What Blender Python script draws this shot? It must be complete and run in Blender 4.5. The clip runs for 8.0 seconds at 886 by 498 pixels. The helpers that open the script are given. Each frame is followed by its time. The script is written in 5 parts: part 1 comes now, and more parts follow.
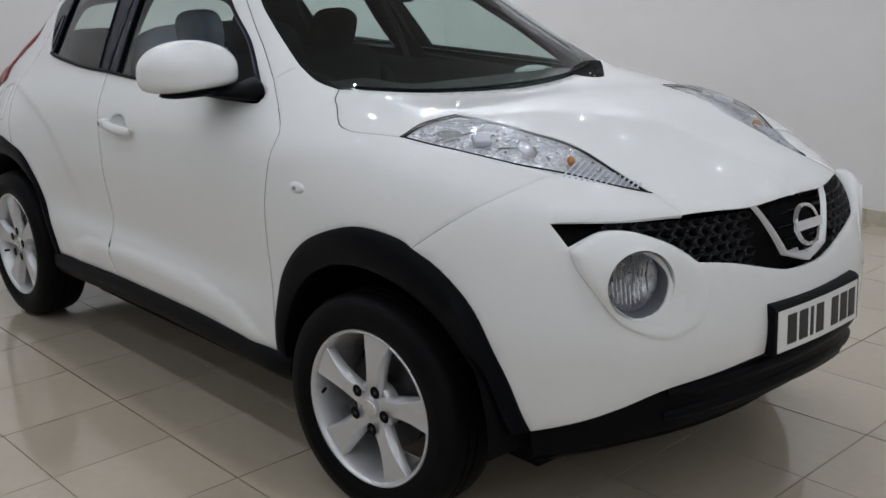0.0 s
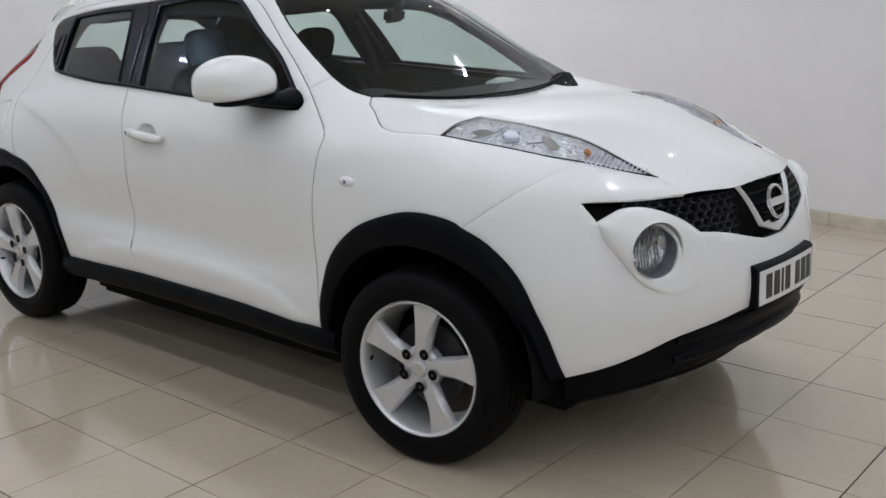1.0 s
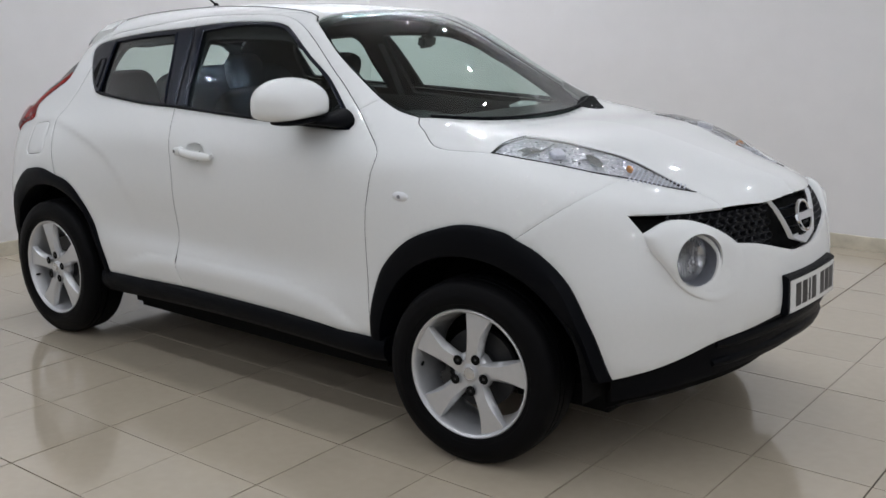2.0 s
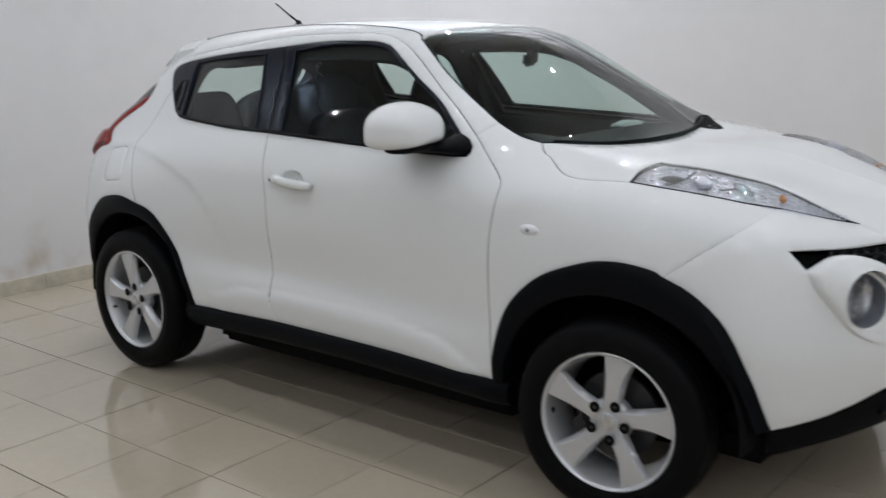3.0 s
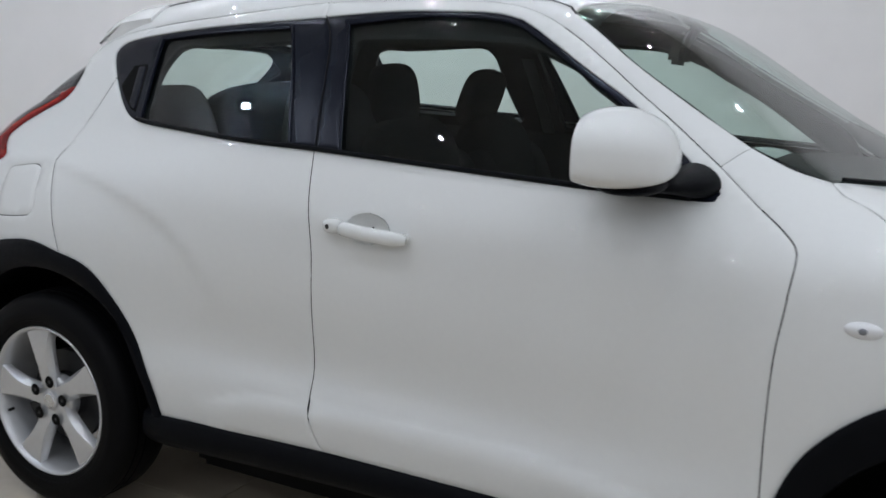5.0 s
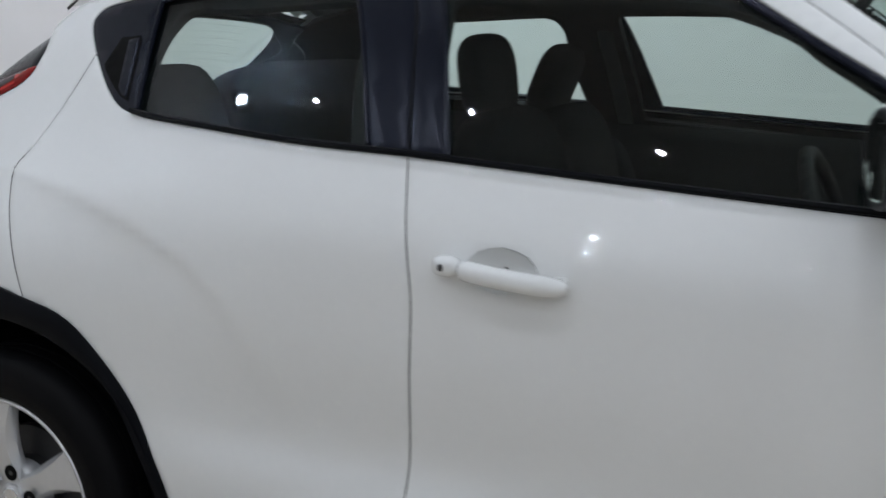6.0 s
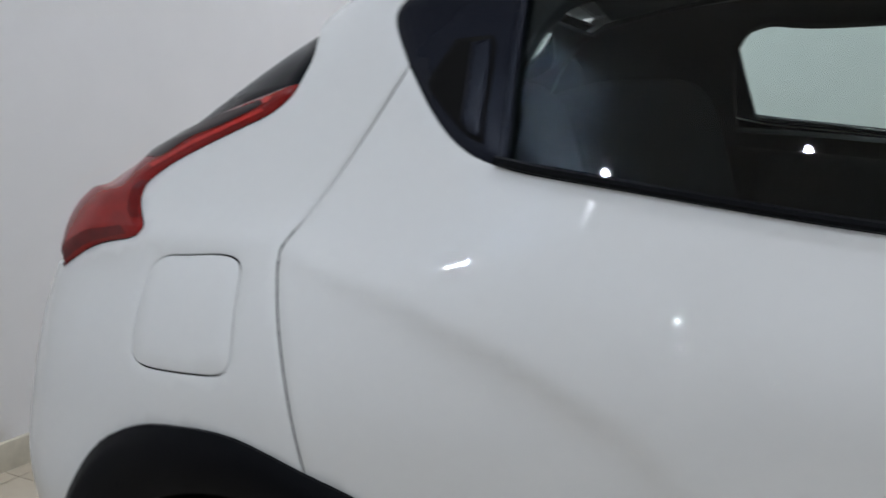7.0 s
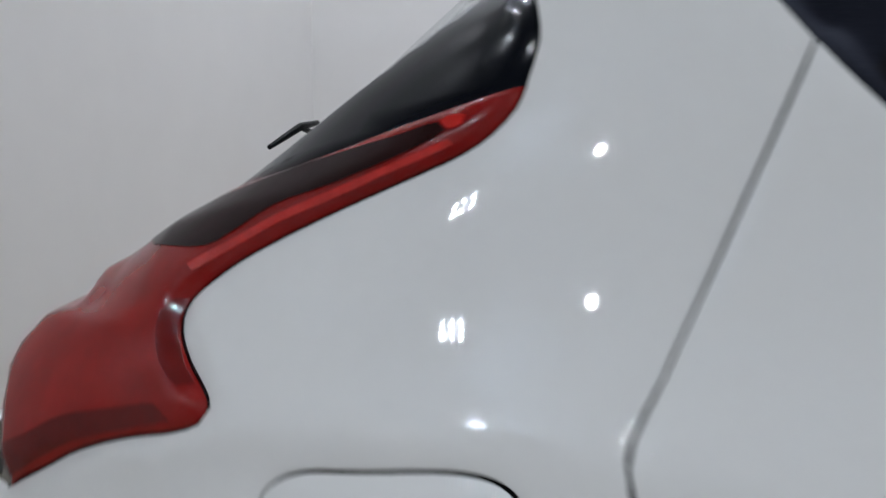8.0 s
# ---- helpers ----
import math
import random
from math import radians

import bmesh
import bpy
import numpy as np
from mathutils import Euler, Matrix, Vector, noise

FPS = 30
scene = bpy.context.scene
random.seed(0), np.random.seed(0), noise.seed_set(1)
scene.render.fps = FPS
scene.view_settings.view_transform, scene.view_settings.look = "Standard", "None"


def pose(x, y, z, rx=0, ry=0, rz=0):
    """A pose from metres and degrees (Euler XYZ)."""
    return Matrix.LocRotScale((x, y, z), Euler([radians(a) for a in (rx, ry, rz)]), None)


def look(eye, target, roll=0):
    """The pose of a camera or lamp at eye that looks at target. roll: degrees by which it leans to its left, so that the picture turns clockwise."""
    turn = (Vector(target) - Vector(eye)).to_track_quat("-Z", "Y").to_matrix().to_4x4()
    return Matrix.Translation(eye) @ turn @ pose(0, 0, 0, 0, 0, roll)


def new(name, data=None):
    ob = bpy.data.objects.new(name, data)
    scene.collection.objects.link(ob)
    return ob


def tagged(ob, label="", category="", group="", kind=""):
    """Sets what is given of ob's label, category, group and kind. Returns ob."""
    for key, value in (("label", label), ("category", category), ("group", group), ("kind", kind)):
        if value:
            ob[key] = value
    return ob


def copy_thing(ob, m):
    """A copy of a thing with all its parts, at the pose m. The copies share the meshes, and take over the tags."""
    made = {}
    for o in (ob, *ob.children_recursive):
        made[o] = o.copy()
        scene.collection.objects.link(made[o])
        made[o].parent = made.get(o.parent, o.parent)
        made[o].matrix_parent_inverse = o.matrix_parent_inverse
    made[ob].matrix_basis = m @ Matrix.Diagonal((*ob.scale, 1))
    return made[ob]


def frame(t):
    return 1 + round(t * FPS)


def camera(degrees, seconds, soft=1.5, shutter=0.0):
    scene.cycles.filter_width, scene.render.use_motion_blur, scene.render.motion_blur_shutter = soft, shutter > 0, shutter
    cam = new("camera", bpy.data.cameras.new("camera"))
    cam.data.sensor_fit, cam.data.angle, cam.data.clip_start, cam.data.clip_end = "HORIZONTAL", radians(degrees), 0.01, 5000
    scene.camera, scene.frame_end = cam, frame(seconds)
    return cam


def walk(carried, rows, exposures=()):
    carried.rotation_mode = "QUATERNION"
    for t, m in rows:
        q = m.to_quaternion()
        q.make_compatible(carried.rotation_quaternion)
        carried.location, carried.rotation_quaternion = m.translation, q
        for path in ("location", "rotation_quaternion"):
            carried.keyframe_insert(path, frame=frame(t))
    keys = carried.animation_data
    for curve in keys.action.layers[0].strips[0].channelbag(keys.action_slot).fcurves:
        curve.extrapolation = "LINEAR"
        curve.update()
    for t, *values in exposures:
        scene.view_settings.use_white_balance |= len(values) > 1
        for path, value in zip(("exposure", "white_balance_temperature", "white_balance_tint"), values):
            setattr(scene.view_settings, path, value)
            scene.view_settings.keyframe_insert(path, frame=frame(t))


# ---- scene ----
from mathutils.bvhtree import BVHTree
from mathutils.geometry import barycentric_transform, delaunay_2d_cdt

cam = camera(44.6, 8.0, shutter=.35)
PATH = [
    (0, (3.495, -2.537, 1.528), (2.05, -1.256, 1.008), -1.0),
    (0.5, (3.532, -2.893, 1.51), (2.163, -1.521, 1.017), -1.2),
    (1, (3.498, -3.273, 1.549), (2.224, -1.81, 1.062), -0.8),
    (2.5, (3.273, -3.633, 1.547), (2.038, -2.119, 1.119), -0.3),
    (3, (2.964, -3.612, 1.583), (1.696, -2.124, 1.16), -1.1),
    (3.5, (2.618, -3.478, 1.508), (1.245, -2.067, 1.159), -1.1),
    (4, (2.126, -3.455, 1.457), (0.897, -1.902, 1.181), 0.5),
    (5.5, (0.867, -2.671, 1.4), (-0.005, -0.921, 0.98), 2.0),
    (6, (0.483, -2.458, 1.365), (-0.331, -0.677, 0.958), 1.9),
    (6.5, (0.005, -2.156, 1.34), (-0.886, -0.411, 0.94), 2.2),
    (7, (-0.483, -1.885, 1.303), (-1.392, -0.142, 0.936), 2.2),
    (7.5, (-0.877, -1.7, 1.244), (-1.657, 0.121, 0.969), 0.0),
    (8, (-1.276, -1.351, 1.283), (-1.749, 0.551, 0.882), -0.1),
]
walk(cam, [(t, look(eye, target, roll)) for t, eye, target, roll in PATH], [
    (0, .43, 6500, 11), (.5, .66, 6520, 12), (1, .68, 6520, 12), (2.5, .61, 6500, 11), (4, .57, 6480, 10), (5.5, .65, 6280, 10), (7, .53, 6320, 10), (7.5, .44, 6400, 10), (8, .34, 6380, 10)])

# ---------------------------------------------------------------- light
world = bpy.data.worlds.new("world")
scene.world = world
world.use_nodes = True
world.node_tree.nodes["Background"].inputs[0].default_value = (1.0, 0.98, 0.96, 1)
world.node_tree.nodes["Background"].inputs[1].default_value = 0.05


def pchip(t, ys, n):
    """Monotone cubic through ys at integer steps, sampled n times a step."""
    ys = np.asarray(ys, float)
    d = np.diff(ys, axis=0)
    m = np.zeros_like(ys)
    same = d[:-1] * d[1:] > 0
    h = 2 * d[:-1] * d[1:] / np.where(same, d[:-1] + d[1:], 1)
    m[1:-1] = np.where(same, h, 0)
    m[0], m[-1] = d[0], d[-1]
    out = []
    for i in range(len(ys) - 1):
        for k in range(n):
            s = k / n
            a, b = (1 + 2 * s) * (1 - s) ** 2, s * (1 - s) ** 2
            c, e = s * s * (3 - 2 * s), s * s * (s - 1)
            out.append(a * ys[i] + b * m[i] + c * ys[i + 1] + e * m[i + 1])
    out.append(ys[-1])
    return np.array(out)


# body section lines from the nose to the tail: x along the car, half width, height
SILL_LINE = [(2.03, 0, 0.25), (2, 0.3, 0.25), (1.9, 0.52, 0.25), (1.72, 0.68, 0.25), (1.5, 0.76, 0.26), (1.2, 0.79, 0.27), (0.85, 0.8, 0.28), (0.45, 0.8, 0.28),
             (0.1, 0.8, 0.28), (-0.35, 0.8, 0.28), (-0.85, 0.8, 0.28), (-1.265, 0.79, 0.28), (-1.6, 0.76, 0.3), (-1.815, 0.605, 0.33), (-1.95, 0.35, 0.34), (-1.97, 0, 0.34)]
SKIRT_LINE = [(2.09, 0, 0.42), (2.06, 0.3, 0.42), (1.95, 0.53, 0.41), (1.76, 0.7, 0.4), (1.52, 0.8, 0.4), (1.2, 0.835, 0.4), (0.85, 0.85, 0.4), (0.45, 0.838, 0.36),
              (0.1, 0.838, 0.365), (-0.35, 0.838, 0.37), (-0.85, 0.84, 0.36), (-1.265, 0.835, 0.4), (-1.6, 0.81, 0.42), (-1.83, 0.67, 0.45), (-2, 0.38, 0.46), (-2.01, 0, 0.46)]
FLARE_LINE = [(2.1, 0, 0.51), (2.067, 0.3, 0.51), (1.96, 0.53, 0.505), (1.77, 0.7, 0.5), (1.525, 0.812, 0.5), (1.2, 0.847, 0.5), (0.85, 0.851, 0.49), (0.45, 0.846, 0.47),
              (0.1, 0.85, 0.485), (-0.35, 0.85, 0.5), (-0.85, 0.85, 0.49), (-1.265, 0.85, 0.5), (-1.6, 0.82, 0.52), (-1.85, 0.69, 0.545), (-2, 0.39, 0.55), (-2.013, 0, 0.55)]
DOOR_LINE = [(2.11, 0, 0.6), (2.075, 0.3, 0.6), (1.97, 0.53, 0.6), (1.78, 0.7, 0.6), (1.53, 0.825, 0.6), (1.2, 0.86, 0.6), (0.85, 0.852, 0.58), (0.45, 0.826, 0.565),
             (0.1, 0.822, 0.58), (-0.35, 0.822, 0.59), (-0.85, 0.836, 0.59), (-1.265, 0.865, 0.6), (-1.6, 0.83, 0.62), (-1.865, 0.705, 0.64), (-2, 0.4, 0.64), (-2.015, 0, 0.64)]
FLANK_LINE = [(2.075, 0, 0.8), (2.04, 0.3, 0.8), (1.935, 0.52, 0.8), (1.76, 0.67, 0.79), (1.53, 0.815, 0.8), (1.2, 0.868, 0.82), (0.85, 0.868, 0.82), (0.45, 0.855, 0.8),
              (0.1, 0.854, 0.8), (-0.35, 0.855, 0.8), (-0.85, 0.86, 0.82), (-1.265, 0.862, 0.82), (-1.6, 0.8, 0.82), (-1.855, 0.685, 0.82), (-1.98, 0.4, 0.82), (-2, 0, 0.8)]
SHOULDER_LINE = [(2.045, 0, 0.9), (1.99, 0.28, 0.905), (1.87, 0.48, 0.91), (1.72, 0.635, 0.915), (1.5, 0.765, 0.97), (1.2, 0.835, 0.98), (0.85, 0.85, 0.98), (0.45, 0.853, 0.97),
                 (0.1, 0.852, 0.97), (-0.35, 0.852, 0.97), (-0.85, 0.838, 0.98), (-1.265, 0.81, 0.98), (-1.6, 0.73, 0.97), (-1.81, 0.665, 0.96), (-1.93, 0.42, 0.98), (-1.95, 0, 0.98)]
BELT_LINE = [(2.03, 0, 0.935), (1.95, 0.27, 0.93), (1.83, 0.42, 0.937), (1.68, 0.555, 0.965), (1.47, 0.66, 1.03), (1.2, 0.72, 1.065), (0.85, 0.765, 1.075), (0.45, 0.8, 1.09),
             (0.1, 0.79, 1.112), (-0.35, 0.775, 1.137), (-0.85, 0.735, 1.16), (-1.265, 0.68, 1.12), (-1.6, 0.665, 1.06), (-1.78, 0.63, 1.04), (-1.86, 0.42, 1.07), (-1.87, 0, 1.08)]
RAIL_LINE = [(2.025, 0, 0.945), (1.93, 0.25, 0.948), (1.8, 0.37, 0.957), (1.62, 0.46, 1.011), (1.42, 0.55, 1.064), (1.2, 0.62, 1.08), (0.93, 0.63, 1.118), (0.56, 0.56, 1.305),
             (0.2, 0.475, 1.505), (-0.35, 0.5, 1.53), (-0.85, 0.5, 1.505), (-1.2, 0.51, 1.43), (-1.5, 0.5, 1.3), (-1.68, 0.51, 1.15), (-1.76, 0.36, 1.13), (-1.8, 0, 1.13)]
CROWN_LINE = [(2.025, 0, 0.945), (1.92, 0.15, 0.969), (1.78, 0.22, 1.0), (1.6, 0.28, 1.045), (1.4, 0.34, 1.098), (1.2, 0.38, 1.107), (1, 0.4, 1.1), (0.61, 0.34, 1.32),
              (0.24, 0.31, 1.525), (-0.35, 0.34, 1.565), (-0.85, 0.34, 1.545), (-1.2, 0.34, 1.513), (-1.44, 0.33, 1.435), (-1.66, 0.33, 1.25), (-1.77, 0.2, 1.15), (-1.8, 0, 1.13)]
CENTRE_LINE = [(2.025, 0, 0.945), (1.92, 0, 0.978), (1.78, 0, 1.018), (1.6, 0, 1.066), (1.4, 0, 1.11), (1.2, 0, 1.117), (1.02, 0, 1.105), (0.63, 0, 1.33),
               (0.26, 0, 1.535), (-0.35, 0, 1.575), (-0.85, 0, 1.555), (-1.2, 0, 1.525), (-1.45, 0, 1.45), (-1.64, 0, 1.27), (-1.77, 0, 1.16), (-1.8, 0, 1.13)]
ROWS = (SILL_LINE, SKIRT_LINE, FLARE_LINE, DOOR_LINE, FLANK_LINE, SHOULDER_LINE, BELT_LINE, RAIL_LINE, CROWN_LINE, CENTRE_LINE)
NS, NR = 12, 14
GRID = pchip(0, np.stack([pchip(0, r, NS) for r in ROWS]), NR)          # rows x stations x 3
for _ in range(22):                                                      # ease the joins of the section lines
    ends = (GRID[:, 1:2] * np.array([1, -1, 1]), GRID[:, -2:-1] * np.array([1, -1, 1]))
    g = np.concatenate([ends[0], GRID, ends[1]], axis=1)
    GRID = (g[:, :-2] + 2 * g[:, 1:-1] + g[:, 2:]) / 4
    g = np.concatenate([GRID[:1], GRID, GRID[-2:-1] * np.array([1, -1, 1])], axis=0)
    low_edge = GRID[:1].copy()
    GRID = (g[:-2] + 2 * g[1:-1] + g[2:]) / 4
    GRID[:1] = low_edge


def crease(xs, zs, depth):
    """A shoulder line on the flank: the skin turns in below it and comes out again lower down."""
    x, w, z = GRID[..., 0], GRID[..., 1], GRID[..., 2]
    d = np.interp(x, xs, zs) - z
    fade = np.clip((x - xs[0]) / .10, 0, 1) * np.clip((xs[-1] - x) / .30, 0, 1)
    fade = fade * np.clip((w - .55) / .1, 0, 1) * np.clip(1 - d / .36, 0, 1) * (d > 0)
    GRID[..., 1] = w - depth * fade * (1 - np.exp(-np.maximum(d, 0) / .020))


for r in range(6 * NR, len(GRID)):                                       # no hollow in the bonnet ahead of the windscreen
    j = [k for k in range(GRID.shape[1]) if 1.03 - .40 * GRID[r, k, 1] ** 2 < GRID[r, k, 0] < 1.55]
    hull = []
    for k in j:
        while len(hull) > 1:
            a, b, c = GRID[r, hull[-2]], GRID[r, hull[-1]], GRID[r, k]
            if b[2] < a[2] + (c[2] - a[2]) * (b[0] - a[0]) / min(c[0] - a[0], -1e-6):
                hull.pop()
            else:
                break
        hull.append(k)
    xs, zs = [GRID[r, k, 0] for k in hull][::-1], [GRID[r, k, 2] for k in hull][::-1]
    for k in j:
        GRID[r, k, 2] = np.interp(GRID[r, k, 0], xs, zs)
    for _ in range(14):
        z = GRID[r, :, 2].copy()
        for k in j[1:-1]:
            GRID[r, k, 2] = (z[k - 1] + 2 * z[k] + z[k + 1]) / 4


crease((-1.76, -1.60, -1.50, -1.40, -1.31, -1.10, -.94, -.80, -.71, -.62, -.52), (.955, 1.006, 1.022, 1.031, 1.033, 1.005, .968, .915, .85, .73, .56), .012)
crease((.82, .88, 1.0, 1.13, 1.32, 1.45, 1.55, 1.66), (.95, .975, 1.0, 1.023, 1.017, .98, .925, .85), .010)
x, w, z = GRID[..., 0], GRID[..., 1], GRID[..., 2]                      # the doors turn out again above the sill
d = np.interp(x, (-.65, -.5, -.2, .09, .35, .59, .74), (.45, .497, .515, .517, .507, .47, .40)) - z
fade = np.clip((x + .72) / .15, 0, 1) * np.clip((.80 - x) / .15, 0, 1) * (w > .7) * (d > 0) * np.clip(1.25 - d / .16, 0, 1)
GRID[..., 1] = w + .014 * fade * (1 - np.exp(-np.maximum(d, 0) / .014))
GRID[..., 1] *= -1.0                                                     # the car's right side


# ---------------------------------------------------------------- materials
def material(name, base, rough=.5, metal=0.0, coat=0.0, spec=.5, grain=0.0, grain_scale=40.0, bump=0.0, bump_scale=200.0, tint=None, random_tint=0.0):
    """Principled surface with two scales of colour change and a fine relief."""
    m = bpy.data.materials.new(name)
    m.use_nodes = True
    nt = m.node_tree
    b = nt.nodes["Principled BSDF"]
    b.inputs["Base Color"].default_value = (*base, 1)
    b.inputs["Roughness"].default_value = rough
    b.inputs["Metallic"].default_value = metal
    b.inputs["Coat Weight"].default_value = coat
    b.inputs["Coat Roughness"].default_value = .02
    b.inputs["Specular IOR Level"].default_value = spec
    geo = nt.nodes.new("ShaderNodeNewGeometry")
    if grain or random_tint:
        n1, n2 = nt.nodes.new("ShaderNodeTexNoise"), nt.nodes.new("ShaderNodeTexNoise")
        n1.inputs["Scale"].default_value, n2.inputs["Scale"].default_value = grain_scale, grain_scale * .07
        n1.inputs["Detail"].default_value = 6
        nt.links.new(geo.outputs["Position"], n1.inputs["Vector"])
        nt.links.new(geo.outputs["Position"], n2.inputs["Vector"])
        add = nt.nodes.new("ShaderNodeMath")
        add.operation = "ADD"
        nt.links.new(n1.outputs["Fac"], add.inputs[0])
        nt.links.new(n2.outputs["Fac"], add.inputs[1])
        ramp = nt.nodes.new("ShaderNodeMapRange")
        ramp.inputs["From Min"].default_value, ramp.inputs["From Max"].default_value = .6, 1.4
        ramp.inputs["To Min"].default_value, ramp.inputs["To Max"].default_value = 1 - grain, 1 + grain
        nt.links.new(add.outputs[0], ramp.inputs["Value"])
        value = ramp.outputs[0]
        if random_tint:
            info = nt.nodes.new("ShaderNodeObjectInfo")
            r = nt.nodes.new("ShaderNodeMapRange")
            r.inputs["To Min"].default_value, r.inputs["To Max"].default_value = 1 - random_tint, 1 + random_tint
            nt.links.new(info.outputs["Random"], r.inputs["Value"])
            mul = nt.nodes.new("ShaderNodeMath")
            mul.operation = "MULTIPLY"
            nt.links.new(value, mul.inputs[0])
            nt.links.new(r.outputs[0], mul.inputs[1])
            value = mul.outputs[0]
        mix = nt.nodes.new("ShaderNodeMix")
        mix.data_type, mix.blend_type = "RGBA", "MULTIPLY"
        mix.inputs["Factor"].default_value = 1
        mix.inputs["A"].default_value = (*base, 1)
        comb = nt.nodes.new("ShaderNodeCombineColor")
        for s in ("Red", "Green", "Blue"):
            nt.links.new(value, comb.inputs[s])
        nt.links.new(comb.outputs[0], mix.inputs["B"])
        nt.links.new(mix.outputs["Result"], b.inputs["Base Color"])
        rr = nt.nodes.new("ShaderNodeMapRange")
        rr.inputs["To Min"].default_value, rr.inputs["To Max"].default_value = rough * .75, rough * 1.25
        nt.links.new(n1.outputs["Fac"], rr.inputs["Value"])
        nt.links.new(rr.outputs[0], b.inputs["Roughness"])
    if bump:
        n3 = nt.nodes.new("ShaderNodeTexNoise")
        n3.inputs["Scale"].default_value = bump_scale
        nt.links.new(geo.outputs["Position"], n3.inputs["Vector"])
        bp = nt.nodes.new("ShaderNodeBump")
        bp.inputs["Strength"].default_value, bp.inputs["Distance"].default_value = bump, .002
        nt.links.new(n3.outputs["Fac"], bp.inputs["Height"])
        nt.links.new(bp.outputs[0], b.inputs["Normal"])
    return m


def glass(name, tint, rough=0.0, fall=4.5):
    """A thin pane: tinted see-through, with gloss that grows towards grazing angles."""
    m = bpy.data.materials.new(name)
    m.use_nodes = True
    nt = m.node_tree
    nt.nodes.remove(nt.nodes["Principled BSDF"])
    out = nt.nodes["Material Output"]
    clear, gloss, mix, face, power, scale = (nt.nodes.new(k) for k in ("ShaderNodeBsdfTransparent", "ShaderNodeBsdfGlossy", "ShaderNodeMixShader", "ShaderNodeLayerWeight",
                                                                      "ShaderNodeMath", "ShaderNodeMath"))
    clear.inputs[0].default_value = (*tint, 1)
    gloss.inputs["Roughness"].default_value = rough
    power.operation, scale.operation = "POWER", "MULTIPLY_ADD"
    power.inputs[1].default_value = fall
    scale.inputs[1].default_value, scale.inputs[2].default_value = .9, .055
    nt.links.new(face.outputs["Facing"], power.inputs[0])
    nt.links.new(power.outputs[0], scale.inputs[0])
    nt.links.new(scale.outputs[0], mix.inputs[0])
    nt.links.new(clear.outputs[0], mix.inputs[1])
    nt.links.new(gloss.outputs[0], mix.inputs[2])
    nt.links.new(mix.outputs[0], out.inputs[0])
    return m


def glow(name, colour, strength):
    m = bpy.data.materials.new(name)
    m.use_nodes = True
    b = m.node_tree.nodes["Principled BSDF"]
    b.inputs["Base Color"].default_value = (.8, .8, .8, 1)
    b.inputs["Emission Color"].default_value = (*colour, 1)
    b.inputs["Emission Strength"].default_value = strength
    return m


PAINT = material("white_paint", (.755, .765, .755), .55, coat=1.0, spec=0.0, grain=.012, grain_scale=900)
PLASTIC = material("black_plastic", (.003, .0035, .005), .42, spec=.07, grain=.12, grain_scale=500, bump=.25, bump_scale=1400)
GLOSS_BLACK = material("gloss_black", (.003, .004, .0065), .13, spec=.09, grain=.02, grain_scale=900)
SATIN_BLACK = material("satin_black_film", (.005, .0062, .011), .26, spec=.16, grain=.02, grain_scale=900)
SATIN_BLACK.node_tree.nodes["Principled BSDF"].inputs["Specular Tint"].default_value = (.76, .80, 1.0, 1)
RUBBER = material("tyre_rubber", (.004, .004, .0045), .5, spec=.07, grain=.15, grain_scale=300, bump=.2, bump_scale=700)
ALLOY = material("silver_alloy", (.62, .63, .645), .34, metal=.6, coat=.25, grain=.04, grain_scale=700)
CHROME = material("chrome", (.80, .81, .83), .08, metal=1.0, grain=.02)
SATIN = material("satin_silver", (.66, .67, .69), .26, metal=.9, grain=.03)
DARK_METAL = material("dark_metal", (.05, .05, .052), .45, metal=.6, grain=.2, grain_scale=200)
TRIM = material("cabin_trim", (.005, .006, .007), .6, spec=.15, grain=.12, grain_scale=300, bump=.3, bump_scale=900)
TRIM_GREY = material("cabin_trim_grey", (.06, .063, .065), .6, grain=.1, grain_scale=300, bump=.2, bump_scale=900)
FABRIC = material("seat_fabric", (.004, .0048, .0055), .85, spec=.10, grain=.25, grain_scale=700, bump=.5, bump_scale=1500)
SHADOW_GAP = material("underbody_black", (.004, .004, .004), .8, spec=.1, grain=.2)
WINDOW = glass("green_tinted_glass", (.81, .895, .86))
SCREEN = glass("windscreen_glass", (.75, .87, .825), fall=4.2)
LENS = glass("clear_lens", (.93, .94, .95))
RED = material("red_lens", (.23, .0042, .003), .22, coat=.5, spec=.15, grain=.35, grain_scale=26)
GRILLE_BLACK = material("satin_grille_plastic", (.022, .023, .026), .32, spec=.5, grain=.15, grain_scale=300)
BRIGHT_RED = material("glint_red", (.50, .012, .008), .18, coat=.8, spec=.3, grain=.3, grain_scale=90)
DEEP_RED = material("deep_red_lens", (.12, .0035, .003), .2, coat=.6, spec=.12, grain=.3, grain_scale=60)
DARK_RED = material("smoked_red_lens", (.014, .003, .0032), .14, coat=.35, spec=.07, grain=.1, grain_scale=60)
AMBER = material("amber_bulb", (.50, .22, .07), .2, coat=.5)
PLATE = material("plate_white", (.74, .75, .74), .25, coat=.5, grain=.03, grain_scale=80)
INK = material("plate_ink", (.02, .02, .022), .4)
MIRROR = material("mirror_glass", (.9, .9, .9), .02, metal=1.0)
TILE = material("floor_tile", (.458, .396, .308), .13, coat=.45, grain=.05, grain_scale=25, random_tint=.035)
GROUT = material("grout", (.028, .024, .020), .9, grain=.3, grain_scale=60)
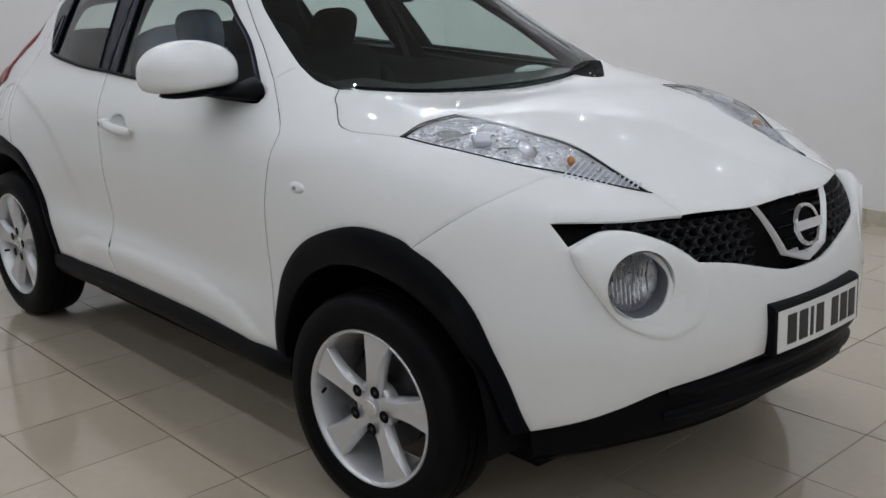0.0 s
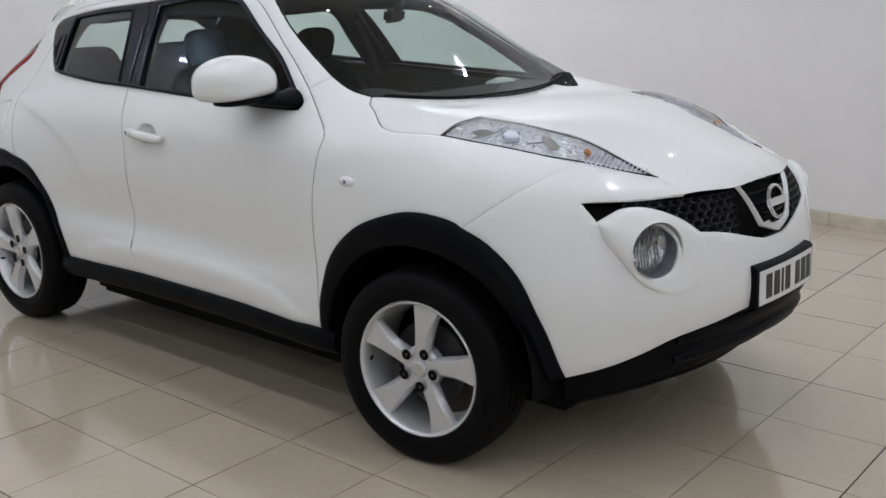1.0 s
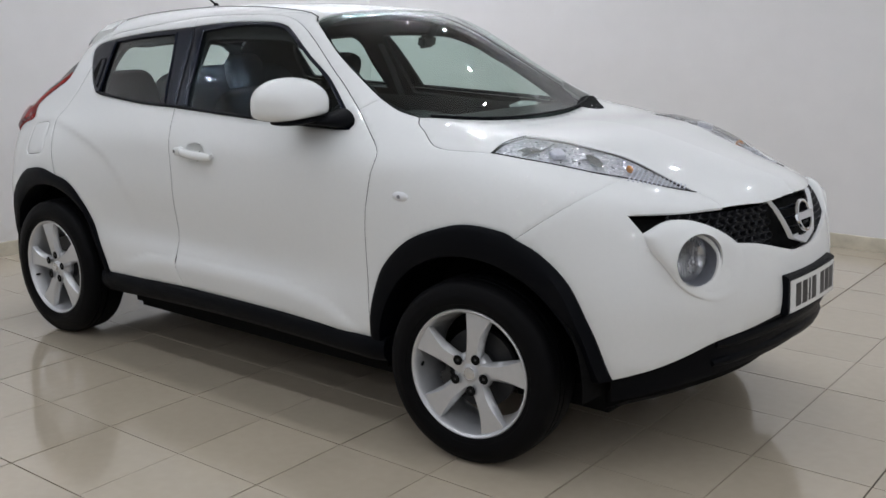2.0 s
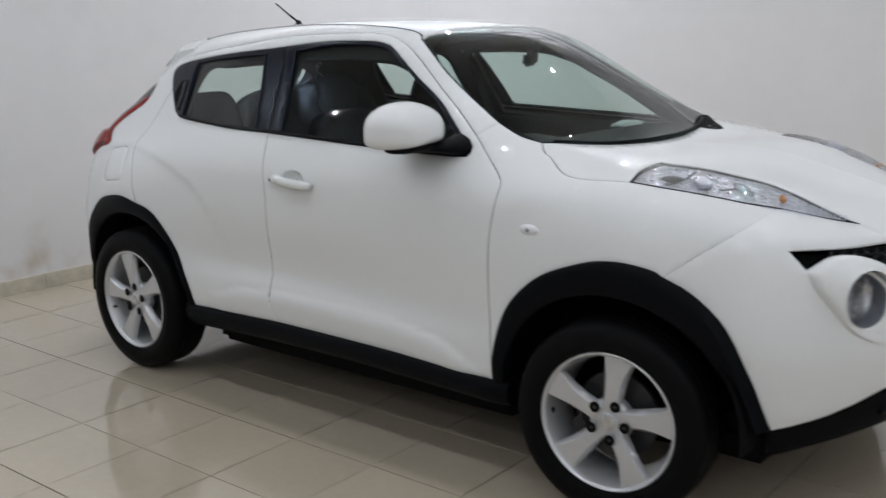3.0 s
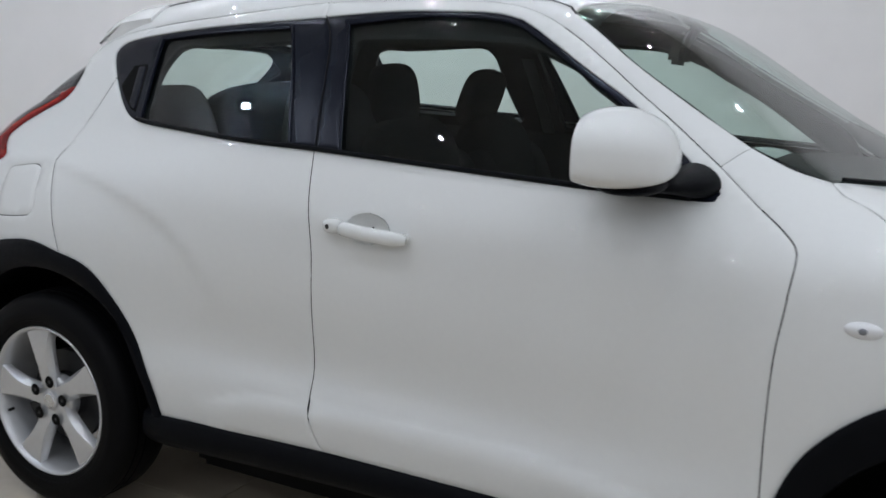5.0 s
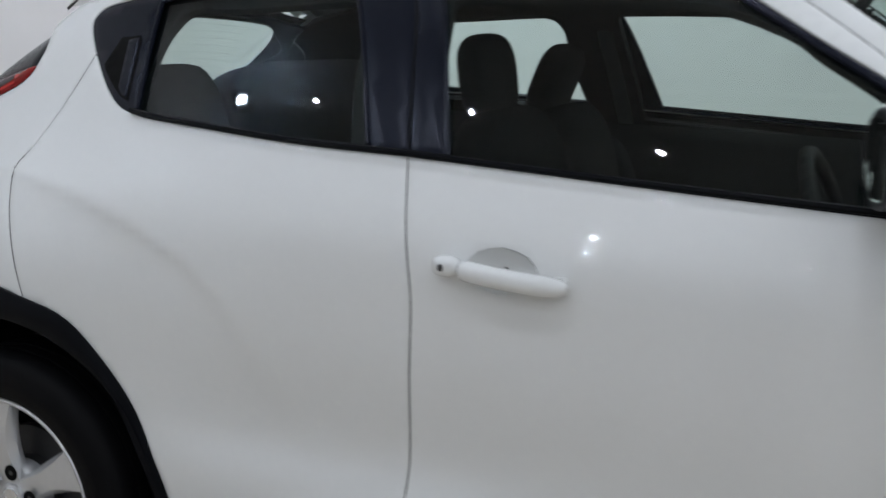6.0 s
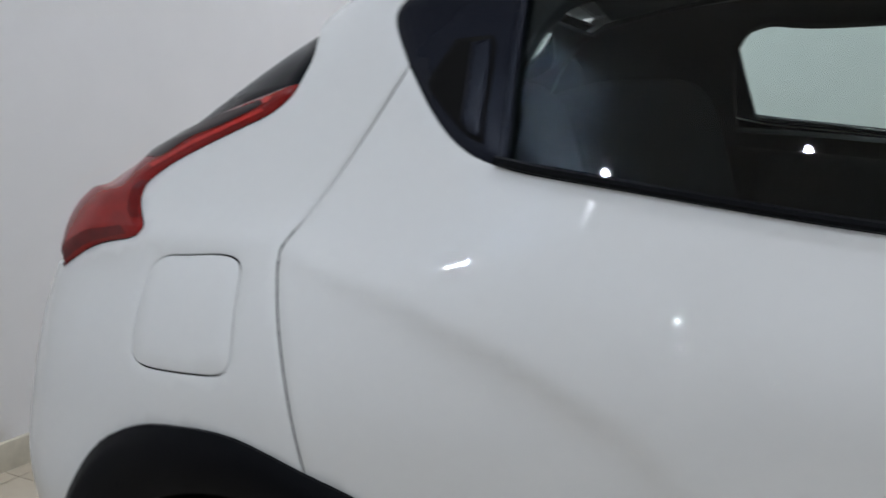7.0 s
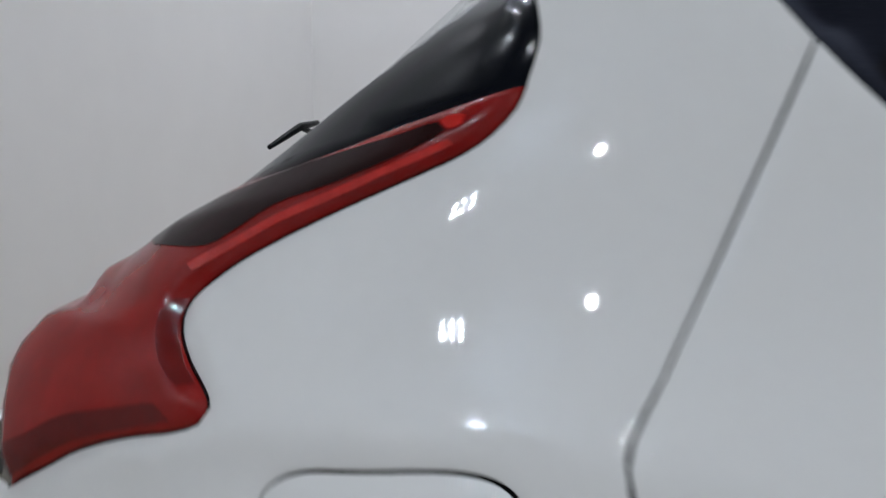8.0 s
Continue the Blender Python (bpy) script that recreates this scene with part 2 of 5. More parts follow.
CEILING = material("ceiling_paint", (.42, .42, .42), .8, grain=.02, grain_scale=8)
LAMP_TRAY = material("lamp_tray", (.78, .79, .81), .3, metal=.15, coat=.3, grain=.03)
LENS_BLOCK = material("projector_glass", (.60, .62, .68), .08, coat=.8, grain=.04)
BEZEL = material("lamp_bezel", (.22, .23, .26), .3, metal=.3, coat=.3, grain=.05)
FACETS = material("faceted_reflector", (.84, .85, .87), .20, metal=.45, grain=.08, grain_scale=90)
nt = FACETS.node_tree
cells, relief = nt.nodes.new("ShaderNodeTexVoronoi"), nt.nodes.new("ShaderNodeBump")
cells.inputs["Scale"].default_value = 62
relief.inputs["Strength"].default_value, relief.inputs["Distance"].default_value = .9, .012
nt.links.new(nt.nodes.new("ShaderNodeNewGeometry").outputs["Position"], cells.inputs["Vector"])
nt.links.new(cells.outputs["Distance"], relief.inputs["Height"])
nt.links.new(relief.outputs[0], nt.nodes["Principled BSDF"].inputs["Normal"])
FIXTURE = material("fixture_white", (.8, .8, .8), .4)
SPOT = glow("spot_light", (.905, .955, 1.035), 975)
CLUSTER = glow("led_cluster", (.80, .90, 1.0), 520)
CEILING_GLOW = glow("added_cool_glow", (.55, .75, 1.0), 95)


def wall_material():
    """Cool white emulsion with faint roller marks and brown damp stains low down."""
    m = material("wall_paint", (.76, .75, .745), .6, grain=.03, grain_scale=6, bump=.12, bump_scale=90)
    nt = m.node_tree
    b = nt.nodes["Principled BSDF"]
    src = b.inputs["Base Color"].links[0].from_socket
    geo, sep = nt.nodes.new("ShaderNodeNewGeometry"), nt.nodes.new("ShaderNodeSeparateXYZ")
    nt.links.new(geo.outputs["Position"], sep.inputs[0])
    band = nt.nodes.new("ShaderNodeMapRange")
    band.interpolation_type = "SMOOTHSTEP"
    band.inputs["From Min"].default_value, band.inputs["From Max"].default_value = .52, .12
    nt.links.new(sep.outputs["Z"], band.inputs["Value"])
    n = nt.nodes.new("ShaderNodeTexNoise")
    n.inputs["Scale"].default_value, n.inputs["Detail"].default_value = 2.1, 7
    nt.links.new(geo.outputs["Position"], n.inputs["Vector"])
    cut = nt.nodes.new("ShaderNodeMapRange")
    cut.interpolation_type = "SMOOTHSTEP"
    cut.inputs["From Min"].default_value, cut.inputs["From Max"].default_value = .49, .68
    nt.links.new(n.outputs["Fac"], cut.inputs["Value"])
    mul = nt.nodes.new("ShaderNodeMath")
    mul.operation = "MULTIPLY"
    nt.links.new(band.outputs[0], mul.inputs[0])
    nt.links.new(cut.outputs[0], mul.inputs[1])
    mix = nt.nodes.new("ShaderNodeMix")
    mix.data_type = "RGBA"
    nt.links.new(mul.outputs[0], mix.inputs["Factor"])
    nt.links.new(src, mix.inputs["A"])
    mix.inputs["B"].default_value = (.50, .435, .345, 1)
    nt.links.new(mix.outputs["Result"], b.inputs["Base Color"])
    return m


PLAIN_WALL = material("plain_wall_paint", (.76, .75, .745), .6, grain=.03, grain_scale=6, bump=.12, bump_scale=90)
WALL = wall_material()
# unseen south wall: its grey is set for the car's reflections and bounce light
SOUTH_WALL = material("unseen_wall_grey", (.40, .40, .405), .5, grain=.1, grain_scale=6)
SKIRT = material("skirting", (.50, .455, .36), .4, grain=.30, grain_scale=14)


# ---------------------------------------------------------------- mesh helpers
def from_bm(name, bm, mat, parent=None, label="", smooth=40):
    me = bpy.data.meshes.new(name)
    bmesh.ops.recalc_face_normals(bm, faces=bm.faces)
    bm.to_mesh(me)
    bm.free()
    me.materials.append(mat)
    if smooth:
        me.shade_smooth()
        me.set_sharp_from_angle(angle=radians(smooth))
    ob = new(name, me)
    ob.parent = parent
    return tagged(ob, label) if label else ob



def add_box(bm, lo, hi, m=None, bevel=0.0):
    r = bmesh.ops.create_cube(bm, size=1)["verts"]
    for v in r:
        v.co = Vector([lo[i] + (v.co[i] + .5) * (hi[i] - lo[i]) for i in range(3)])
    if bevel:
        es = {e for v in r for e in v.link_edges}
        r = bmesh.ops.bevel(bm, geom=list(es), offset=bevel, segments=2, affect="EDGES")["verts"]
    if m is not None:
        bmesh.ops.transform(bm, matrix=m, verts=list({v for v in r}))
    return r


def box_bm(lo, hi, bevel=0.0, m=None):
    bm = bmesh.new()
    add_box(bm, lo, hi, m, bevel)
    return bm


def add_lathe(bm, profile, n=48, m=None, closed=False):
    """Turn (radius, depth) points about the y axis."""
    rings = []
    for r, y in profile:
        rings.append([bm.verts.new((r * math.cos(2 * math.pi * k / n), y, r * math.sin(2 * math.pi * k / n))) for k in range(n)])
    pairs = list(zip(rings, rings[1:])) + ([(rings[-1], rings[0])] if closed else [])
    for a, b in pairs:
        for k in range(n):
            bm.faces.new((a[k], a[(k + 1) % n], b[(k + 1) % n], b[k]))
    if m is not None:
        bmesh.ops.transform(bm, matrix=m, verts=[v for r in rings for v in r])
    return rings


def add_tube(bm, pts, r, n=8, caps=True, flat=1.0):
    """A round bar along points; r a number or one for each point."""
    pts = [Vector(p) for p in pts]
    rr = r if isinstance(r, (list, tuple)) else [r] * len(pts)
    rings = []
    for i, p in enumerate(pts):
        d = (pts[min(i + 1, len(pts) - 1)] - pts[max(i - 1, 0)]).normalized()
        u = d.cross(Vector((0, 0, 1)))
        u = u.normalized() if u.length > 1e-3 else Vector((1, 0, 0))
        w = u.cross(d)
        k0 = float(rr[i])
        rings.append([bm.verts.new(p + k0 * (u * math.cos(a) + w * math.sin(a) * flat)) for a in (2 * math.pi * k / n for k in range(n))])
    for a, b in zip(rings, rings[1:]):
        for k in range(n):
            bm.faces.new((a[k], a[(k + 1) % n], b[(k + 1) % n], b[k]))
    if caps:
        bm.faces.new(rings[0])
        bm.faces.new(rings[-1])


def add_loft(bm, rings, closed_ring=True, caps=False):
    vs = [[bm.verts.new(p) for p in r] for r in rings]
    n = len(vs[0])
    for a, b in zip(vs, vs[1:]):
        for k in range(n if closed_ring else n - 1):
            bm.faces.new((a[k], a[(k + 1) % n], b[(k + 1) % n], b[k]))
    if caps:
        bm.faces.new(vs[0])
        bm.faces.new(vs[-1])
    return vs


def blob(name, centre, size, power, mat, parent, m=None, label=""):
    """A rounded cushion-like solid."""
    bm = bmesh.new()
    bmesh.ops.create_uvsphere(bm, u_segments=24, v_segments=14, radius=1)
    for v in bm.verts:
        c = [math.copysign(abs(a) ** power, a) for a in v.co]
        v.co = Vector([c[i] * size[i] for i in range(3)])
    mm = Matrix.Translation(centre) @ (m if m is not None else Matrix())
    bmesh.ops.transform(bm, matrix=mm, verts=bm.verts)
    return from_bm(name, bm, mat, parent, label, smooth=70)


def spline(pts, step=.02):
    """A smooth line through 3D points, sampled about every step metres."""
    p = [Vector(q) for q in pts]
    if len(p) == 2:
        n = max(1, round((p[1] - p[0]).length / step))
        return [p[0].lerp(p[1], k / n) for k in range(n + 1)]
    e = [2 * p[0] - p[1]] + p + [2 * p[-1] - p[-2]]
    out = []
    for i in range(1, len(e) - 2):
        a, b, c, d = e[i - 1:i + 3]
        n = max(1, round((c - b).length / step))
        for k in range(n):
            s = k / n
            out.append(.5 * (2 * b + (c - a) * s + (2 * a - 5 * b + 4 * c - d) * s * s + (3 * b - a - 3 * c + d) * s ** 3))
    return out + [p[-1]]


def outline(*runs, step=.02):
    """A closed outline from runs of points (x, half width, height); corners where runs meet."""
    out = []
    for r in runs:
        q = spline([(x, -w, z) for x, w, z in r], step)
        if out and (out[-1] - q[0]).length < 1e-4:
            q = q[1:]
        out += q
    if (out[0] - out[-1]).length < 1e-4:
        out.pop()
    snapped = []
    for p in out:
        if abs(p.y) < 1e-6:
            q = SKIN.tree.find_nearest(p)[0]
            snapped.append(Vector((q.x, 0, q.z)))
        else:
            snapped.append(SKIN.tree.find_nearest(p)[0])
    return snapped


# ---------------------------------------------------------------- the body's skin
class Skin:
    def __init__(self):
        g = GRID
        nr, ns = g.shape[:2]
        du, dv = np.gradient(g, axis=1), np.gradient(g, axis=0)
        n = np.cross(du, dv)
        ln = np.linalg.norm(n, axis=-1, keepdims=True)
        n = np.where(ln > 1e-9, n / np.maximum(ln, 1e-9), np.array([1.0, 0, .3]))
        mid = g - np.array([0.0, 0, .6])
        flip = np.sign((n * mid * np.array([.4, 1, 1])).sum(-1).mean())
        n = n * (flip if flip else 1)
        verts, norms, tris = [], [], []
        for s in (1, -1):
            o = len(verts)
            k = np.array([1, s, 1])
            verts += [Vector(v) for v in (g * k).reshape(-1, 3)]
            norms += [Vector(v) for v in (n * k).reshape(-1, 3)]
            for i in range(nr - 1):
                for j in range(ns - 1):
                    a, b, c, d = o + i * ns + j, o + i * ns + j + 1, o + (i + 1) * ns + j + 1, o + (i + 1) * ns + j
                    tris += [(a, b, c), (a, c, d)]
        self.v, self.n, self.t = verts, norms, tris
        self.tree = BVHTree.FromPolygons(verts, tris)

    def at(self, loc, idx):
        a, b, c = self.t[idx]
        w = barycentric_transform(loc, self.v[a], self.v[b], self.v[c], Vector((1, 0, 0)), Vector((0, 1, 0)), Vector((0, 0, 1)))
        n = self.n[a] * w.x + self.n[b] * w.y + self.n[c] * w.z
        return n.normalized()

    def cast(self, p, view):
        hit = self.tree.ray_cast(p - view * 6, view)
        if hit[0] is None:
            hit = self.tree.find_nearest(p)
        return hit[0], self.at(hit[0], hit[2])

    def side(self, x, z):
        return self.cast(Vector((x, -.8, z)), Vector((0, 1, 0)))


SKIN = Skin()


def inside(px, py, loop):
    x, y = np.array([p[0] for p in loop]), np.array([p[1] for p in loop])
    x2, y2 = np.roll(x, -1), np.roll(y, -1)
    res = np.zeros(len(px), bool)
    for a, b, c, d in zip(x, y, x2, y2):
        if b != d:
            res ^= ((b > py) != (d > py)) & (px < (c - a) * (py - b) / (d - b) + a)
    return res


def conform(loops, view, step=.03, lift=0.0, rim=.012, crown=0.0, crown_width=.05, gap=.0017, ease=0.0, shape=None):
    """A panel cut from the skin: the first loop is its outline, the others are holes; seen along view.
    Gives vertices, normals and faces, with a turned-in rim."""
    view = Vector(view).normalized()
    e1 = view.cross(Vector((0, 0, 1)))
    e1 = e1.normalized() if e1.length > .2 else Vector((1, 0, 0))
    e2 = e1.cross(view).normalized()
    flat = []
    for i, lp in enumerate(loops):
        q = [Vector((p.dot(e1), p.dot(e2))) for p in lp]
        area = sum(a.x * b.y - b.x * a.y for a, b in zip(q, q[1:] + q[:1]))
        sgn = (1 if area > 0 else -1) * (1 if i == 0 else -1)
        r = []
        for k in range(len(q)):
            d = q[(k + 1) % len(q)] - q[k - 1]
            d = d.normalized() if d.length > 1e-9 else Vector((1, 0))
            on_axis = abs(lp[k].y) < 1e-4
            r.append(q[k] if on_axis else q[k] + Vector((-d.y, d.x)) * sgn * gap)
        flat.append(r)
    allp = np.array([tuple(p) for r in flat for p in r])
    lo, hi = allp.min(0), allp.max(0)
    gx, gy = np.meshgrid(np.arange(lo[0], hi[0], step), np.arange(lo[1], hi[1], step * .866))
    gx = gx + (np.arange(gx.shape[0]) % 2)[:, None] * step * .5
    gx, gy = gx.ravel(), gy.ravel()
    ok = inside(gx, gy, flat[0])
    for h in flat[1:]:
        ok &= ~inside(gx, gy, h)
    gx, gy = gx[ok], gy[ok]

    def edge_dist(x, y):
        best = np.full(len(x), 9.0)
        for r in flat:
            a = np.array([tuple(p) for p in r])
            b = np.roll(a, -1, axis=0)
            for (x0, y0), (x1, y1) in zip(a, b):
                l2 = max((x1 - x0) ** 2 + (y1 - y0) ** 2, 1e-12)
                s = np.clip(((x - x0) * (x1 - x0) + (y - y0) * (y1 - y0)) / l2, 0, 1)
                best = np.minimum(best, np.hypot(x - x0 - s * (x1 - x0), y - y0 - s * (y1 - y0)))
        return best

    if len(gx):
        keep = edge_dist(gx, gy) > step * .35
        gx, gy = gx[keep], gy[keep]
    pts, edges = [], []
    for r in flat:
        o = len(pts)
        pts += r
        edges += [(o + k, o + (k + 1) % len(r)) for k in range(len(r))]
    nb = len(pts)
    pts += [Vector((a, b)) for a, b in zip(gx, gy)]
    res = delaunay_2d_cdt(pts, edges, [], 0, 1e-6)
    vs, fs, origin = res[0], res[2], res[3]
    source = [p for lp in loops for p in lp]
    level = Vector((view.x, 0, view.z)).normalized()
    cx = np.array([sum(vs[i].x for i in f) / len(f) for f in fs])
    cy = np.array([sum(vs[i].y for i in f) / len(f) for f in fs])
    ok = inside(cx, cy, flat[0])
    for h in flat[1:]:
        ok &= ~inside(cx, cy, h)
    fs = [f for f, k in zip(fs, ok) if k]
    base = sum((p.dot(view) for p in loops[0]), 0.0) / len(loops[0])
    dist = edge_dist(np.array([v.x for v in vs]), np.array([v.y for v in vs])) if crown else None
    V, N = [], []
    for k, v in enumerate(vs):
        loc, n = SKIN.cast(e1 * v.x + e2 * v.y + view * base, view)
        axial = [i for i in origin[k] if i < nb and abs(source[i].y) < 1e-6]
        if axial:
            loc, n = SKIN.cast(source[axial[0]] + Vector((0, -1e-4, 0)), level)
            loc = Vector((loc.x, 0, loc.z))
        if n.dot(view) > 0:
            n = -n
        if abs(loc.y) < 1e-4:
            n = Vector((n.x, 0, n.z)).normalized()
        up = lift
        if crown:
            s = min(1.0, dist[k] / crown_width)
            up += crown * (s * (2 - s))
        V.append(loc + n * up + (shape(loc, n) if shape else Vector()))
        N.append(n)
    count = {}
    for f in fs:
        for a, b in zip(f, f[1:] + f[:1] if isinstance(f, list) else tuple(f[1:]) + tuple(f[:1])):
            count.setdefault((min(a, b), max(a, b)), []).append((a, b, sum(f) - a - b))
    faces = [tuple(f) for f in fs]
    if crown or shape:                          # normals from the shaped surface
        acc = [Vector() for _ in V]
        for f in faces:
            n = (V[f[1]] - V[f[0]]).cross(V[f[2]] - V[f[0]])
            n = -n if n.dot(view) > 0 else n
            for i in f:
                acc[i] += n
        N = [a.normalized() if a.length > 0 else b for a, b in zip(acc, N)]
    if ease:                                    # even out the gloss over a calm surface
        P, Q = np.array([tuple(v) for v in V]), np.array([tuple(n) for n in N])
        for i in range(len(V)):
            k = np.exp(-((P - P[i]) ** 2).sum(1) / (2 * ease * ease))
            N[i] = Vector((k[:, None] * Q).sum(0)).normalized()
    rimv = {}
    outw = {}
    border = [u[0] for u in count.values() if len(u) == 1]
    for a, b, third in border:
        t = (V[b] - V[a]).normalized()
        o = (V[a] - V[third])
        o = (o - t * o.dot(t))
        o = o.normalized() if o.length > 1e-9 else Vector((0, 0, 0))
        for i in (a, b):
            outw[i] = outw.get(i, Vector()) + o
    if rim:
        for a, b, _ in border:
            if abs(V[a].y) < 1e-4 and abs(V[b].y) < 1e-4:
                continue
            for i in (a, b):
                if i not in rimv:
                    o = outw[i].normalized()
                    rimv[i] = (len(V), len(V) + 1)
                    V.append(V[i] + o * .0004 - N[i] * .0015)
                    N.append((o + N[i] * .5).normalized())
                    V.append(V[i] - N[i] * rim)
                    N.append(o)
            faces.append((b, a, rimv[a][0], rimv[b][0]))
            faces.append((rimv[b][0], rimv[a][0], rimv[a][1], rimv[b][1]))
        for i in outw:
            if abs(V[i].y) > 1e-4:
                N[i] = (N[i] + outw[i].normalized() * .25).normalized()
    return V, N, faces


def link_data(name, data, mat, parent, sign=1, label="", both=False):
    """Makes a mesh object of conform()'s data; sign -1: the car's other side; both: the two halves as one."""
    V, N, F = data
    sets = ((1, -1) if both else (sign,))
    vv, nn, ff = [], [], []
    for s in sets:
        o = len(vv)
        vv += [(v.x, v.y * s, v.z) for v in V]
        nn += [(n.x, n.y * s, n.z) for n in N]
        ff += [tuple(o + i for i in f) for f in F]
    me = bpy.data.meshes.new(name)
    me.from_pydata(vv, [], ff)
    # make the winding agree with the normals
    flip = []
    for p in me.polygons:
        n = Vector()
        for i in p.vertices:
            n += Vector(nn[i])
        if n.dot(p.normal) < 0:
            flip.append(p.index)
    if flip:
        fs = set(flip)
        ff = [tuple(reversed(f)) if i in fs else f for i, f in enumerate(ff)]
        me.clear_geometry()
        me.from_pydata(vv, [], ff)
    me.shade_smooth()
    me.normals_split_custom_set_from_vertices(nn)
    me.materials.append(mat)
    ob = new(name, me)
    ob.parent = parent
    return tagged(ob, label) if label else ob


def panel(name, loops, view, mat, parent, label="", both=False, **kw):
    """A skin panel on both sides of the car (or one panel across it)."""
    data = conform(loops, view, **kw)
    if both:
        return [link_data(name, data, mat, parent, label=label, both=True)]
    return [link_data(name, data, mat, p, s, label) for s, p in zip((1, -1), parent if isinstance(parent, list) else [parent] * 2)]
# ---------------------------------------------------------------- the room
X0, X1, Y0, Y1, TOP = -3.05, 7.4, -9.6, 3.33, 3.2


def structure(name, bm, mat, label, smooth=0):
    return tagged(from_bm(name, bm, mat, smooth=smooth), label, name.split("_")[0], kind="structure")


floor = structure("floor", box_bm((X0 - .2, Y0 - .2, -.15), (X1 + .2, Y1 + .2, -.009)), GROUT, "showroom floor of polished beige square tiles")
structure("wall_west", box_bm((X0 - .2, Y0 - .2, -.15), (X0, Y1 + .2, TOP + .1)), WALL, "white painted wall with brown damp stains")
structure("wall_north", box_bm((X0, Y1, -.15), (X1, Y1 + .2, TOP + .1)), PLAIN_WALL, "plain white painted showroom wall")
structure("wall_east", box_bm((X1, Y0 - .2, -.15), (X1 + .2, Y1 + .2, TOP + .1)), PLAIN_WALL, "plain white painted end wall")
structure("wall_south", box_bm((X0, Y0 - .2, -.15), (X1, Y0, TOP + .1)), SOUTH_WALL, "assumed grey wall facing the car, out of view")
structure("ceiling", box_bm((X0 - .2, Y0 - .2, TOP + .1), (X1 + .2, Y1 + .2, TOP + .3)), CEILING, "flat grey ceiling with recessed spotlights")


def skirting(name, along, at, lo, hi):
    """Tiled skirting pieces with a rounded top edge."""
    n = max(1, round((hi - lo) / .405))
    w = (hi - lo) / n
    bm = bmesh.new()
    prof = [(0, 0), (.013, 0), (.013, .082), (.010, .09), (0, .092)]
    rings = [[(u, d, z) for d, z in prof] for u in (.0015, w - .0015)]
    add_loft(bm, rings, True, True)
    turn = Matrix(((1, 0, 0, 0), (0, -1, 0, 0), (0, 0, 1, 0), (0, 0, 0, 1))) if along == "x" else Matrix(((0, 1, 0, 0), (1, 0, 0, 0), (0, 0, 1, 0), (0, 0, 0, 1)))
    bmesh.ops.transform(bm, matrix=turn, verts=bm.verts)
    root = tagged(new(name), "grubby cream tile skirting along the wall", "skirting", kind="structure")
    first = from_bm("skirting_tile", bm, SKIRT, root, smooth=30)
    for k in range(n):
        o = first if k == 0 else new("skirting_tile", first.data)
        o.parent = root
        o.location = (lo + k * w, at, 0) if along == "x" else (at, lo + k * w, 0)


skirting("baseboard_north", "x", Y1, X0 + .014, X1)
skirting("baseboard_west", "y", X0, Y0, Y1)


def spotlight_bm():
    bm = bmesh.new()
    add_lathe(bm, [(.047, 0), (.048, .005), (.043, .007), (.024, .005), (.0195, -.03), (.048, -.03)], 24, closed=True)
    return bm


def ceiling_spot(x, y):
    """A recessed round downlight."""
    root = tagged(new("ceiling_spotlight"), "small round white recessed LED ceiling spotlight", "spotlight", "ceiling spotlights")
    ring = from_bm("ring", spotlight_bm(), FIXTURE, root)
    bm = bmesh.new()
    add_lathe(bm, [(.0005, 0), (.0175, 0)], 12)
    lamp = from_bm("lamp", bm, SPOT, root, smooth=0)
    m = pose(0, 0, 0, -90)
    for o in (ring, lamp):
        o.data.transform(m)
    lamp.location.z = -.001
    root.location = (x, y, TOP + .1)
    return root


# straight rows of spotlights, parallel to the car
first_spot = None
for j, y in enumerate((-8.1, -6.58, -5.05, -3.55, -2.04, -.54, .96, 2.46)):
    for i in range(10):
        x = -2.45 + 1.02 * i + .40 * (j % 2) + random.uniform(-.12, .12)
        if first_spot is None:
            first_spot = ceiling_spot(x, y)
        else:
            copy_thing(first_spot, Matrix.Translation((x, y + random.uniform(-.04, .04), TOP + .1)))


def led_cluster(x, y, z):
    """A bracket lamp with six bright LEDs on a plate."""
    root = tagged(new("led_floodlight"), "compact cool-white LED floodlight with six bright emitters", "floodlight", "floodlights")
    from_bm("plate", box_bm((-.085, -.06, 0), (.085, .06, .03), .006), BEZEL, root)
    from_bm("stem", box_bm((X0 - x, -.012, .03), (0, .012, .055), .003), FIXTURE, root)
    for k in range(6):
        bm = bmesh.new()
        add_lathe(bm, [(.0005, 0), (.0085, 0)], 10)
        bmesh.ops.transform(bm, matrix=pose(-.036 + .036 * (k % 3) + .009 * (k // 3), -.017 + .034 * (k // 3), -.003, -90), verts=bm.verts)
        from_bm("emitter", bm, CLUSTER, root, smooth=0)
    # glowing disc added above the plate, to give the lamp its bluish ceiling halo
    bm = bmesh.new()
    add_lathe(bm, [(.0005, 0), (.055, 0)], 16)
    bmesh.ops.transform(bm, matrix=pose(.02, 0, .034, -90), verts=bm.verts)
    from_bm("ceiling_glow", bm, CEILING_GLOW, root, "cool glowing disc added for the halo on the ceiling", smooth=0)
    root.location = (x, y, z)
    return root


led_cluster(-2.69, -1.75, 2.99)
led_cluster(-2.62, 2.90, 2.92)
